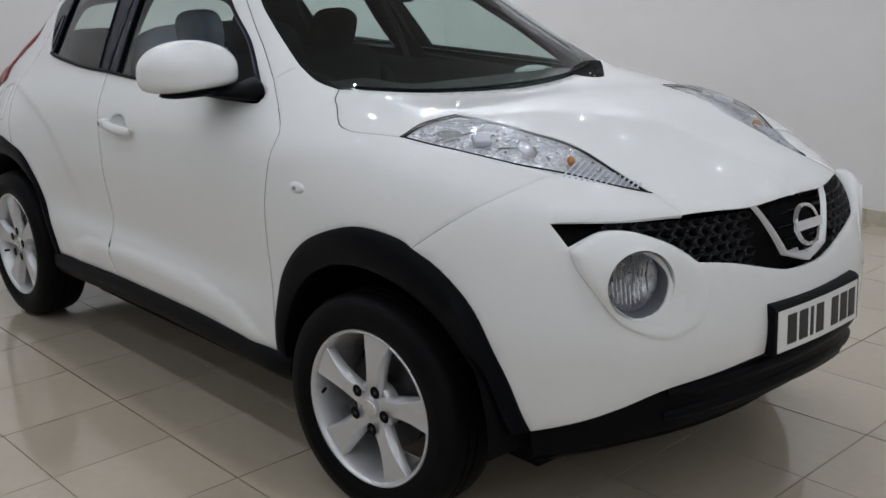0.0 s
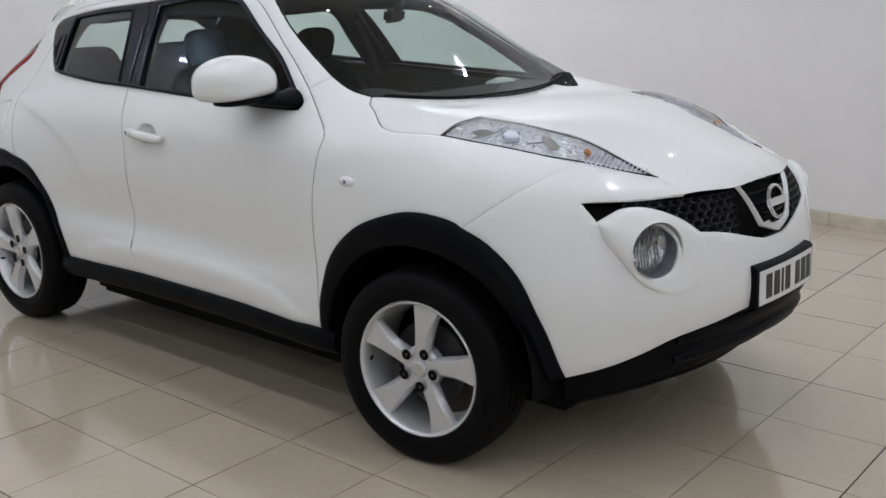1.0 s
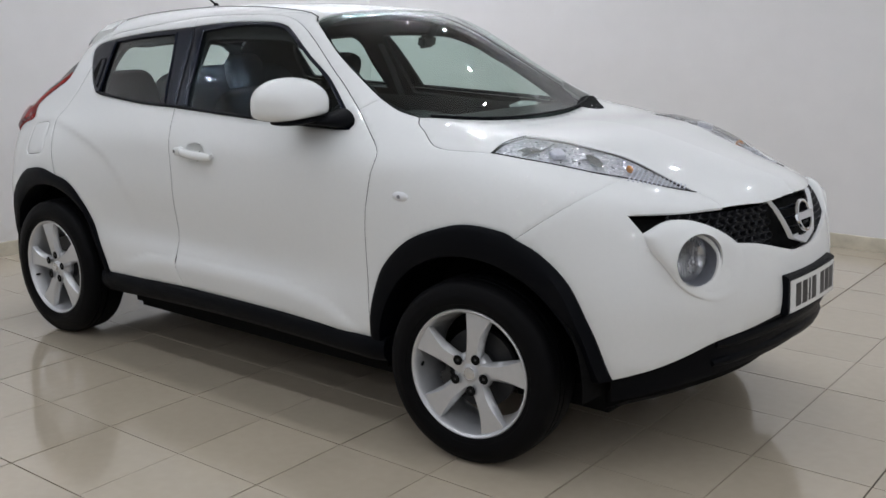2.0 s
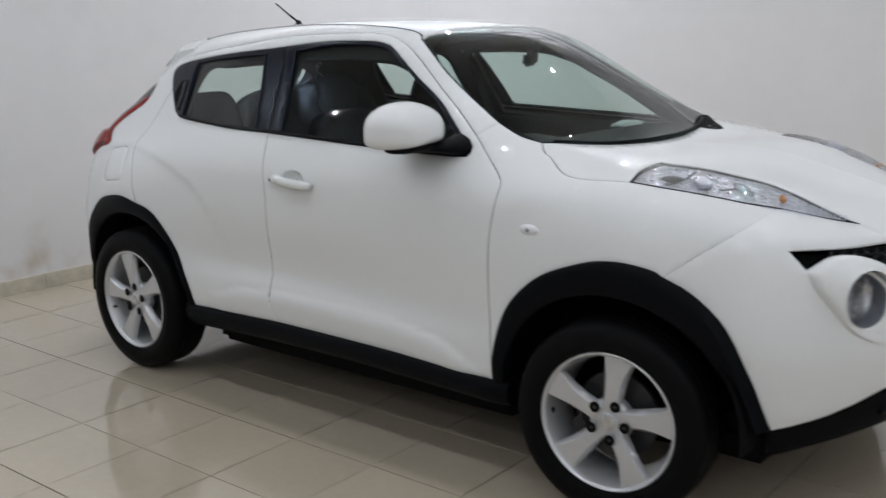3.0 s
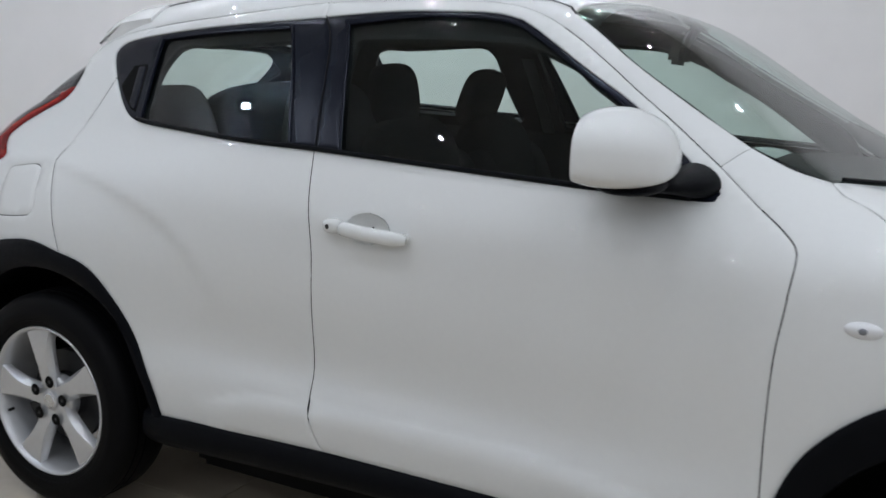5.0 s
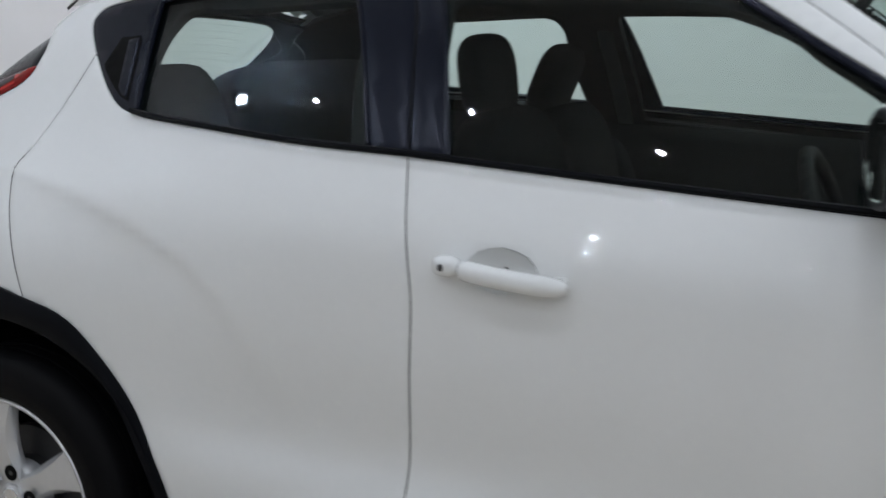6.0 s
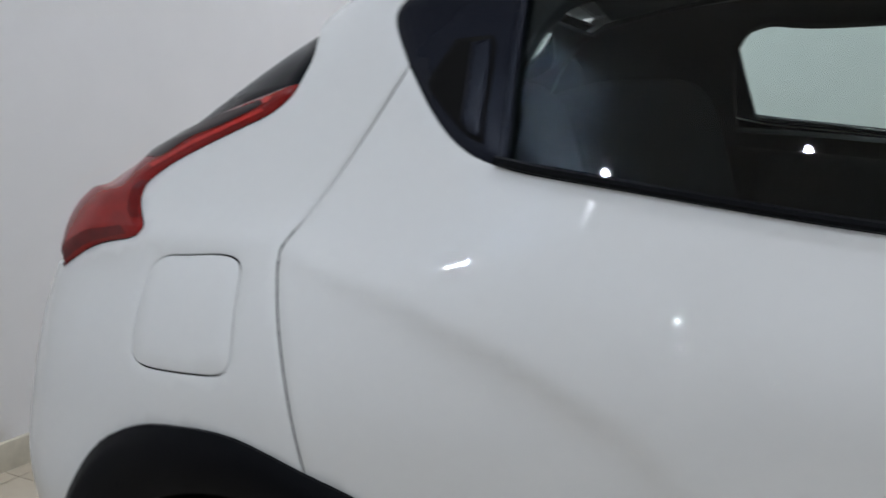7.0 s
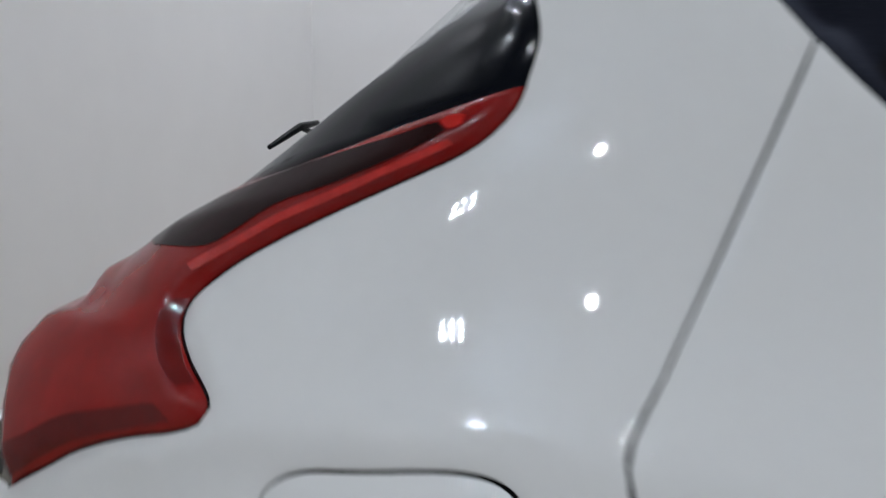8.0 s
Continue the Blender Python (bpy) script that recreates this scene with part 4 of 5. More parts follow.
def sill_cladding():
    for s in (1, -1):
        rings = []
        for k in range(40):
            x = -.90 + k * (1.775 / 39)
            top = .366 + .018 * math.sin(math.pi * min(1, max(0, (x + .83) / 1.65)))
            y = -.842
            e = max(0, (abs(x + .01) - .78) / .11)
            prof = [(y + .03, top + .002), (y - .004, top), (y - .013, top - .009), (y - .019, top - .034), (y - .017, top - .062), (y + .002, top - .086), (y + .035, top - .096), (y + .10, top - .085), (y + .10, top)]
            rings.append([(x, (a + .02 * e * e) * s, b) for a, b in prof])
        bm = bmesh.new()
        add_loft(bm, rings, True, True)
        from_bm("sill_cladding", bm, PLASTIC, car, smooth=50)


sill_cladding()

# black lower front with its intake lip
val = outline(BUMP_LOW, [(1.741, .704, .360), (1.735, .69, .30), (1.73, .68, .262)], [(1.73, .68, .268), (1.90, .52, .335), (2.0, .30, .385), (2.05, 0, .40)], [(2.05, 0, .40), (2.098, 0, .535)])
panel("lower_bumper", [val], (-1, .85, .1), PLASTIC, car, "black plastic lower bumper and intake", both=True, lift=-.016, gap=0, rim=.02)
bm = bmesh.new()
for z, out_, r in ((.47, -.006, .018), (.405, -.004, .016)):
    q = []
    for w in np.linspace(-.46, .46, 25):
        x = 2.085 - .42 * w * w - (.5 - z) * .18
        q.append((x + out_, w, z + .02 * (1 - (w / .46) ** 2)))
    add_tube(bm, q, [r * (.4 + .6 * min(1, (.48 - abs(p[1])) / .08)) for p in q], 10, flat=1.2)
from_bm("intake_lip", bm, PLASTIC, car, smooth=60)
# near-black solid standing in for the shade of the intake opening
bm = bmesh.new()
rings = []
for w in np.linspace(-.34, .34, 17):
    x = 2.055 - .42 * w * w
    rings.append([(x + .012, w, .462), (x + .012, w, .425), (x - .05, w, .42), (x - .05, w, .47)])
add_loft(bm, rings, True, True)
from_bm("intake_shade", bm, SHADOW_GAP, car)
bm = bmesh.new()
add_box(bm, (-1.75, -.62, .20), (1.70, .62, .32), bevel=.03)
add_box(bm, (-.82, -.73, .185), (.82, .73, .30), bevel=.03)
from_bm("underbody", bm, SHADOW_GAP, car)
bm = bmesh.new()
rings = []
for w in np.linspace(-.60, .60, 13):
    x = 1.93 - .42 * w * w
    rings.append([(x, w, .36), (x - .02, w, .27), (x - .12, w, .215), (1.30, w, .19), (1.30, w, .34)])
add_loft(bm, rings, True, True)
from_bm("undertray", bm, SHADOW_GAP, car, smooth=40)
for cx in (1.265, -1.265):                       # wheel housings
    for s in (1, -1):
        bm = bmesh.new()
        rings = []
        for k in range(25):
            a = math.radians(-4 + 188 * k / 24)
            rings.append([(cx + r * math.cos(a), y * s, .326 + r * math.sin(a)) for r, y in ((.43, -.80), (.43, -.52), (.02, -.52))])
        add_loft(bm, rings, False)
        from_bm("wheel_housing", bm, SHADOW_GAP, car)
bm = bmesh.new()
add_tube(bm, [(-.95, -.45, .205), (-.55, -.47, .195), (-.30, -.47, .20)], .035, 12)
from_bm("exhaust_pipe", bm, DARK_METAL, car)


# ---------------------------------------------------------------- wheels
def wheel(x, side, phase, steer=0):
    root = new("wheel")
    root.parent = car
    tagged(root, "five-spoke silver alloy wheel with a black tyre")
    bm = bmesh.new()
    T = [(.2265, -.085), (.232, -.096), (.240, -.0995), (.246, -.1005), (.2475, -.1025), (.262, -.1045), (.276, -.1055), (.278, -.1045), (.292, -.102), (.308, -.094), (.318, -.084), (.324, -.068)]
    add_lathe(bm, T + [(.3255, -.05), (.3255, -.046), (.318, -.045), (.318, -.039), (.326, -.038), (.3265, -.014), (.319, -.013), (.319, -.006), (.3268, -.005), (.327, .02), (.326, .04)] + [(r, -y) for r, y in T[::-1]], 96, closed=True)
    from_bm("tyre", bm, RUBBER, root, smooth=35)
    bm = bmesh.new()
    add_lathe(bm, [(.2275, -.082), (.2285, -.0925), (.2255, -.0955), (.2205, -.094), (.216, -.086), (.211, -.073), (.204, -.045), (.197, -.01), (.195, .06), (.207, .09), (.224, .09), (.224, .0)], 96)
    from_bm("rim", bm, ALLOY, root, smooth=50)
    # hub with spokes
    for k in range(5):
        bm = bmesh.new()
        a = math.radians(phase + 72 * k)
        rings = []
        for i in range(13):
            u = i / 12
            r = .030 + (.2185 - .030) * u
            hw = .0285 + .023 * u ** 1.6
            off = .005 * math.sin(math.pi * u)                   # the spoke leans
            y = -.073 - .013 * math.sin(math.pi * .5 * min(1, u * 1.5)) + .004 * u ** 6
            th = .032 - .008 * u
            l, rr = off - hw, off + hw
            ch = .002 + .012 * max(0, math.sin(math.pi * min(1, u * 1.02))) ** 1.3          # side facets, widest half way out
            dp = .004 + .014 * math.sin(math.pi * min(1, u))
            ring = [(r, y + th, l), (r, y + dp, l), (r, y + .0005, l + ch), (r, y, off), (r, y + .0005, rr - ch), (r, y + dp, rr), (r, y + th, rr)]
            rings.append(ring)
        add_loft(bm, rings, True, True)
        bmesh.ops.transform(bm, matrix=Matrix.Rotation(-a, 4, "Y"), verts=bm.verts)
        from_bm("spoke", bm, ALLOY, root, smooth=38)
    bm = bmesh.new()
    add_lathe(bm, [(.0005, -.083), (.024, -.0825), (.0285, -.080), (.030, -.074), (.046, -.071), (.066, -.066), (.072, -.058), (.072, -.03)], 48)
    from_bm("hub", bm, ALLOY, root, smooth=40)
    bm = bmesh.new()
    add_lathe(bm, [(.0005, -.0855), (.020, -.085), (.0225, -.0825)], 32)
    from_bm("hub_cap", bm, SATIN, root, smooth=40)
    for k in range(5):
        a = math.radians(phase - 17 + 72 * k)
        c = Matrix.Translation((.060 * math.cos(a), 0, .060 * math.sin(a)))
        # flat black disc in place of the shade inside a bolt hole
        bm = bmesh.new()
        add_lathe(bm, [(.0182, -.0862), (.0175, -.0864), (.0005, -.0864)], 20, c)
        from_bm("bolt_hole_shade", bm, SHADOW_GAP, root, smooth=40)
        bm = bmesh.new()
        add_lathe(bm, [(.0005, -.0869), (.0050, -.0868), (.0060, -.0866)], 6, c)
        from_bm("wheel_nut", bm, DARK_METAL, root, smooth=30)
    bm = bmesh.new()
    add_lathe(bm, [(.075, -.010), (.140, -.010), (.140, .012), (.075, .012)], 64, closed=True)
    add_lathe(bm, [(.0005, -.04), (.07, -.035), (.075, -.010)], 48)
    from_bm("brake_disc", bm, DARK_METAL, root, smooth=30)
    bm = bmesh.new()
    add_box(bm, (-.16, -.035, -.055), (-.09, .035, .055), bevel=.012)
    bmesh.ops.transform(bm, matrix=Matrix.Rotation(math.radians(-35), 4, "Y"), verts=bm.verts)
    from_bm("brake_caliper", bm, DARK_METAL, root)
    bm = bmesh.new()
    a = math.radians(phase + 172)
    add_tube(bm, [(.200 * math.cos(a), -.062, .200 * math.sin(a)), (.188 * math.cos(a), -.085, .188 * math.sin(a))], .005, 8)
    from_bm("valve", bm, RUBBER, root)
    root.matrix_basis = pose(x, -.770 * side, .3265, 0, 0, steer if side > 0 else 180 + steer)
    return root


wheel(1.265, 1, 8, 7)
wheel(-1.265, 1, 28)
wheel(1.265, -1, 20, 7)
wheel(-1.265, -1, 50)


# ---------------------------------------------------------------- grille, badge, plate
def front_x(w, z, lift=0.0):
    loc, n = SKIN.cast(Vector((2.0, -w, z)), Vector((-1, 0, 0)))
    return loc + n * lift


grille_loop = outline(NOSE, GRILLE_TOP, GRILLE_LOW, GRILLE_EGG, GRILLE_V, [(2.09, 0, .733), (2.04, 0, .918)])
grille = panel("grille", [grille_loop], (-1, .85, -.12), SHADOW_GAP, car, "black honeycomb grille with silver badge surround", both=True, rim=0, lift=-.045, gap=-.006)[0]
flat_loop = np.array([(p.y, p.z) for p in grille_loop])
bm = bmesh.new()
for row in range(9):
    for col in range(20):
        w = .012 + col * .042 + (row % 2) * .021
        z = .712 + row * .0225
        if w > .66 or w < .165:
            continue
        if not inside(np.array([-w]), np.array([z]), flat_loop)[0]:
            continue
        c, n = SKIN.cast(Vector((2.0, -w, z)), Vector((-1, .5, 0)).normalized())
        u = n.cross(Vector((0, 0, 1))).normalized()
        up = u.cross(n).normalized()
        c = c - n * .018
        for s in (1, -1):
            ring_o, ring_i, ring_b = [], [], []
            for k in range(6):
                a = math.pi / 3 * k
                d = u * math.cos(a) * .0262 + up * math.sin(a) * .0142
                ring_o.append(c + d)
                ring_i.append(c + d * .80 + n * .005)
                ring_b.append(c + d * .58 - n * .016)
            rr = [[(p.x, p.y * s, p.z) for p in ring] for ring in (ring_o, ring_i, ring_b)]
            add_loft(bm, rr, True)
mesh_part = from_bm("grille_mesh", bm, GRILLE_BLACK, grille, "satin black honeycomb mesh", smooth=20)
tagged(mesh_part, kind="stuff")
for z in (.775, .808, .841, .874):
    hw = .045 + (z - .745) * .62
    pts = [front_x(w, z, -.006) for w in np.linspace(-hw, hw, 13)]
    bm = bmesh.new()
    add_tube(bm, pts, .0075, 8, flat=.6)
    from_bm("grille_bar", bm, GLOSS_BLACK, grille)
bm = bmesh.new()
for s in (1, -1):                                # the V-shaped surround
    rings = []
    for k in range(15):
        u = k / 14
        w, z = .165 - .085 * u, .905 - .152 * u
        if u > .86:
            w, z = .0919 - .0919 * (u - .86) / .14, .7743 - .028 * (u - .86) / .14
        ww = .008 + .006 * u
        p0, p1, p2 = front_x(w + ww, z, -.004), front_x(w, z - .2 * ww, .008), front_x(max(w - ww, 0), z + (.4 if u < .86 else 1.6) * ww, -.004)
        rings.append([(p.x, p.y * s, p.z) for p in (p0, (p0 + p1) / 2 + Vector((.004, 0, 0)), p1, (p1 + p2) / 2 + Vector((.004, 0, 0)), p2)])
    add_loft(bm, rings, False)
from_bm("badge_surround", bm, ALLOY, grille, "satin silver V-shaped surround", smooth=50)
c = front_x(0, .835, .012)
bm = bmesh.new()
n = SKIN.cast(Vector((2.0, 0, .835)), Vector((-1, 0, 0)))[1]
tilt = math.degrees(math.atan2(n.z, n.x))
rings = []
for k in range(40):
    a = 2 * math.pi * k / 40
    rings.append([((.0 + d), r * math.cos(a), r * math.sin(a)) for r, d in ((.046, 0), (.0465, .007), (.050, .010), (.056, .008), (.057, 0))])
add_loft(bm, rings + [rings[0]], False)
add_box(bm, (0, -.066, -.0125), (.012, .066, .0125), bevel=.003)
bmesh.ops.transform(bm, matrix=Matrix.Translation(c) @ pose(0, 0, 0, 0, -tilt, 0), verts=bm.verts)
from_bm("badge", bm, CHROME, grille, "chrome ring badge with a plain bar", smooth=40)
# number plate on its holder
bm = bmesh.new()
PX = lambda w: 2.106 - .20 * w * w
rings = []
for w in np.linspace(-.185, .25, 15):
    rings.append([(PX(w) - .035, w, .528), (PX(w) + .006, w, .525), (PX(w) + .012, w, .53), (PX(w) + .008, w, .652), (PX(w) - .002, w, .660), (PX(w) - .05, w, .668)])
add_loft(bm, rings, True, True)
plate = from_bm("number_plate", bm, PLASTIC, car, "white front number plate in a black holder", smooth=40)
bm = bmesh.new()
rings = [[(PX(w) + .0145, w, .533), (PX(w) + .0105, w, .644), (PX(w) + .006, w, .644), (PX(w) + .010, w, .533)] for w in np.linspace(-.172, .238, 15)]
add_loft(bm, rings, True, True)
from_bm("plate_face", bm, PLATE, plate, smooth=30)
for w0, w1 in ((-.133, -.093), (-.080, -.040), (-.027, -.012), (.002, .040), (.082, .120), (.132, .172), (.182, .222)):
    bm = bmesh.new()
    rings = [[(PX(w) + .0156, w, .549), (PX(w) + .0120, w, .628), (PX(w) + .010, w, .628), (PX(w) + .013, w, .549)] for w in (w0, w1)]
    add_loft(bm, rings, True, True)
    from_bm("dark_bar", bm, INK, plate, smooth=0)

# ---------------------------------------------------------------- lamps
tray = outline(LAMP_LOW, LAMP_TOP, LAMP_BACK)
heads = panel("headlamp", [tray], (0, .6, -1), FACETS, car, "long clear headlamp along the bonnet edge", rim=0, lift=-.010, gap=.001)
panel("lens", [tray], (0, .6, -1), LENS, heads, rim=0, lift=.001, crown=.010, crown_width=.075, gap=.002, step=.02)
for s, p in zip((1, -1), heads):                 # thin black seal round the lens
    for run, rad in ((LAMP_BACK, .0016), (LAMP_LOW, .0024)):
        bm = bmesh.new()
        q = []
        for v in spline([(x, -w, z) for x, w, z in run], .02):
            loc, n = SKIN.cast(v, Vector((0, .4, -1)).normalized())
            q.append(loc + n * .0005)
        add_tube(bm, [(v.x, v.y * s, v.z) for v in q], rad, 6)
        from_bm("seal", bm, RUBBER, p)


def on_lamp(x, w, lift):
    loc, n = SKIN.cast(Vector((x, -w, 1.0)), Vector((0, .3, -1)).normalized())
    return loc + n * lift, n


for s, p in zip((1, -1), heads):
    for x, w, size, mat, nm in ((1.425, .54, (.034, .026, .012), LENS_BLOCK, "projector"), (1.405, .545, (.012, .010, .014), SATIN, "bulb_cap"), (1.635, .432, (.016, .010, .012), AMBER, "indicator_bulb"),
                                (1.345, .58, (.026, .034, .006), CHROME, "reflector"), (1.535, .485, (.045, .024, .006), CHROME, "reflector")):
        loc, n = on_lamp(x, w, .001)
        turn = n.to_track_quat("Z", "X").to_matrix().to_4x4()
        o = blob(nm, (0, 0, 0), size, .55 if nm == "projector" else 1, mat, p)
        o.data.transform(Matrix.Translation(loc) @ turn)
        if s < 0:
            o.data.transform(Matrix.Diagonal((1, -1, 1, 1)))
            o.data.flip_normals()
    for run in (((1.49, .55), (1.515, .50), (1.505, .44)), ((1.35, .64), (1.375, .55), (1.37, .47))):
        bm = bmesh.new()
        q = [on_lamp(x, w, .0)[0] for x, w, _ in spline([(x, w, 0) for x, w in run], .02)]
        add_tube(bm, [(v.x, v.y * s, v.z) for v in q], .004, 8)
        from_bm("reflector_edge", bm, CHROME, p)
    for k in range(52):                          # chrome beads added for the glints of the cut reflector
        x = 1.30 + .46 * random.random()
        lo_, hi_ = np.interp(x, (1.25, 1.365, 1.46, 1.58, 1.712, 1.8), (.49, .455, .43, .385, .375, .37)), np.interp(x, (1.25, 1.385, 1.545, 1.67, 1.8), (.675, .645, .565, .465, .39))
        w = lo_ + (hi_ - lo_) * random.random()
        loc, n = on_lamp(x, w, .001)
        bm = bmesh.new()
        bmesh.ops.create_icosphere(bm, subdivisions=1, radius=random.uniform(.0025, .0055))
        bmesh.ops.transform(bm, matrix=Matrix.Translation((loc.x, loc.y * s, loc.z)), verts=bm.verts)
        from_bm("glint_bead", bm, CHROME, p, smooth=0)
    for k in range(13):                          # ribbed reflector behind the tip
        x = 1.655 + k * .0125
        w = .455 - (x - 1.655) * .50
        hw = .052 - k * .0032
        q = []
        for d in (-1, 0, 1):
            loc, n = SKIN.cast(Vector((x + d * hw * .25, -(w + d * hw), 1.0)), Vector((0, .3, -1)).normalized())
            v = loc + n * .0005
            q.append((v.x, v.y * s, v.z))
        bm = bmesh.new()
        add_tube(bm, q, .0032, 6)
        from_bm("reflector_rib", bm, LENS_BLOCK, p)

# round lamps in the bumper, each in a raised egg-shaped surround
EGG = [(1.80, .625, .835), (1.832, .575, .872), (1.873, .526, .880), (1.926, .474, .865), (1.976, .426, .836), (2.018, .386, .79), (2.035, .374, .737), (2.04, .385, .69), (2.035, .41, .65), (2.005, .474, .622), (1.965, .535, .635), (1.92, .58, .67), (1.87, .607, .735), (1.825, .624, .79)]
FOGC = SKIN.cast(Vector((1.935, -.522, .757)), Vector((-1, .85, -.1)).normalized())[0]
axis = Vector((.885, -.465, .04)).normalized()
fu = axis.cross(Vector((0, 0, 1))).normalized()
fv = fu.cross(axis).normalized()
fog_c = FOGC + axis * .002
ring_out = [Vector((x, -w, z)) for x, w, z in (lambda q: [(p.x, -p.y, p.z) for p in q])(spline([(x, -w, z) for x, w, z in EGG + EGG[:1]], .012)[:-1])]
ring_out = [SKIN.cast(p, Vector((-1, .85, -.1)).normalized()) for p in ring_out]
R_LAMP = .087
for s in (1, -1):
    rings = [[], [], [], [], [], [], []]
    for loc, n in ring_out:
        d = loc - fog_c
        a = math.atan2(d.dot(fv), d.dot(fu))
        lipp = fog_c + (fu * math.cos(a) + fv * math.sin(a)) * R_LAMP + axis * .010
        wide = min(1.0, (loc - lipp).length / .09)
        rings[0].append(loc - n * .012)
        rings[1].append(loc + n * .002)
        high = .30 + .70 * max(0, min(1, .5 + .65 * math.sin(a + math.radians(52))))     # it blends into the bumper low on the outer side
        rings[2].append(loc.lerp(lipp, .14) + n * (.012 + .004 * wide) * high)
        rings[3].append(loc.lerp(lipp, .32) + n * (.016 + .004 * wide) * high)
        rings[4].append(loc.lerp(lipp, .70) + n * .008 * high)
        rings[5].append(lipp + axis * .004)
        rings[6].append(lipp - axis * .012 - (fu * math.cos(a) + fv * math.sin(a)) * .004)
    bm = bmesh.new()
    add_loft(bm, [[(p.x, p.y * s, p.z) for p in r] for r in rings], True)
    bowl_root = from_bm("round_lamp", bm, PAINT, car, "round bumper headlamp in a raised white surround", smooth=60)

    def turned(name, prof, mat, n=48, shift=0.0):
        b2 = bmesh.new()
        add_lathe(b2, prof, n)
        for v in b2.verts:                       # the lamp itself looks straighter ahead than its surround
            v.co.y += (R_LAMP - v.co.x) * .30 * min(1, max(0, v.co.y / .012))
        m = Matrix.Translation(fog_c + axis * shift) @ Matrix(((fu.x, -axis.x, fv.x, 0), (fu.y, -axis.y, fv.y, 0), (fu.z, -axis.z, fv.z, 0), (0, 0, 0, 1)))
        bmesh.ops.transform(b2, matrix=m, verts=b2.verts)
        for v in b2.verts:
            v.co.y *= s
        return from_bm(name, b2, mat, bowl_root, smooth=40)
    turned("bezel", [(.083, -.008), (.0825, .0), (.081, .012), (.0785, .016), (.076, .014)], BEZEL)
    turned("reflector", [(.0775, .014), (.068, .030), (.045, .045), (.02, .052), (.0005, .053)], SATIN)
    turned("bulb_shield", [(.0005, .026), (.014, .027), (.016, .032), (.016, .055)], SATIN, 20)
    turned("lens", [(.0005, .0005), (.03, .002), (.055, .006), (.072, .011), (.0765, .0135)], LENS)
    for k in range(9):
        b2 = bmesh.new()
        u = -.052 + k * .013
        h = math.sqrt(max(0, .066 ** 2 - u * u)) * .95
        dd = (R_LAMP - u) * .30
        add_tube(b2, [fog_c - axis * (.024 + dd) + fu * u + fv * h, fog_c - axis * (.036 + dd) + fu * u, fog_c - axis * (.024 + dd) + fu * u - fv * h], .0022, 6)
        for v in b2.verts:
            v.co.y *= s
        from_bm("reflector_rib", b2, CHROME, bowl_root)

# side repeaters
for s in (1, -1):
    loc, n = SKIN.side(.976, .907)
    bm = bmesh.new()
    bmesh.ops.create_uvsphere(bm, u_segments=20, v_segments=12, radius=1)
    for v in bm.verts:
        v.co = Vector((v.co.x * .036, v.co.y * .011, v.co.z * .017))
    bmesh.ops.transform(bm, matrix=Matrix.Translation((loc.x, loc.y * s, loc.z)), verts=bm.verts)
    rep = from_bm("side_repeater", bm, LAMP_TRAY, car, "small oval clear side indicator", smooth=80)
    blob("bulb", (loc.x, (loc.y - .009) * s, loc.z), (.009, .004, .007), 1, BEZEL, rep)

# ---------------------------------------------------------------- tail lamps
LENS_BACK = [(-1.785, .676, .938), (-1.83, .635, .925), (-1.868, .59, .925), (-1.868, .56, 1.0), (-1.838, .535, 1.04), (-1.80, .525, 1.078), (-1.765, .527, 1.095)]
lens = outline(TAIL_LOW, LENS_BACK, TAIL_TOP[::-1], step=.008)
lens_low = spline([(x, -w, z) for x, w, z in TAIL_LOW], .008)
lens_top = spline([(x, -w, z) for x, w, z in TAIL_TOP], .008)
ledge = Vector((-.7, -.6, .3)).normalized()


def lens_bulge(loc, n):
    """The lens stands proud of the body, with a ledge where the wing meets the square lower block."""
    a = Vector((loc.x, -abs(loc.y), loc.z))
    d = min((a - p).length for p in lens_low)
    s = min(1.0, d / .024)
    top = min(1.0, min((a - p).length for p in lens_top) / .03)
    low = min(1.0, max(0.0, (1.078 - a.z) / .022)) * min(1.0, max(0.0, (-1.655 - a.x) / .06)) * s
    inset = min(1.0, max(0.0, (a.z - 1.056) / .010)) * min(1.0, max(0.0, (-1.69 - a.x) / .05)) * .008
    out = rear_in(loc, n) + n * (.0008 - inset + .009 * s * (2 - s) * (.4 + .6 * top)) + ledge * (.007 * low * low * (3 - 2 * low))
    flat = float(np.interp(a.z, (.93, .947, 1.016, 1.03, 1.05, 1.06, 1.08, 1.10), (-1.775, -1.780, -1.806, -1.802, -1.785, -1.758, -1.765, -1.775))) - a.x - out.x
    return out + Vector((max(0.0, flat) * .85, 0, 0))                    # cut flat across the tail


lens_view = (.62, .75, -.30)
STRIP = [(-1.720, .555, 1.109), (-1.711, .547, 1.117), (-1.651, .563, 1.146), (-1.597, .574, 1.169), (-1.548, .581, 1.187), (-1.502, .586, 1.201), (-1.467, .588, 1.213), (-1.459, .594, 1.207), (-1.482, .598, 1.193),
         (-1.542, .601, 1.166), (-1.587, .600, 1.148), (-1.622, .606, 1.125), (-1.641, .608, 1.115), (-1.670, .598, 1.110), (-1.703, .578, 1.107), (-1.720, .555, 1.109)]
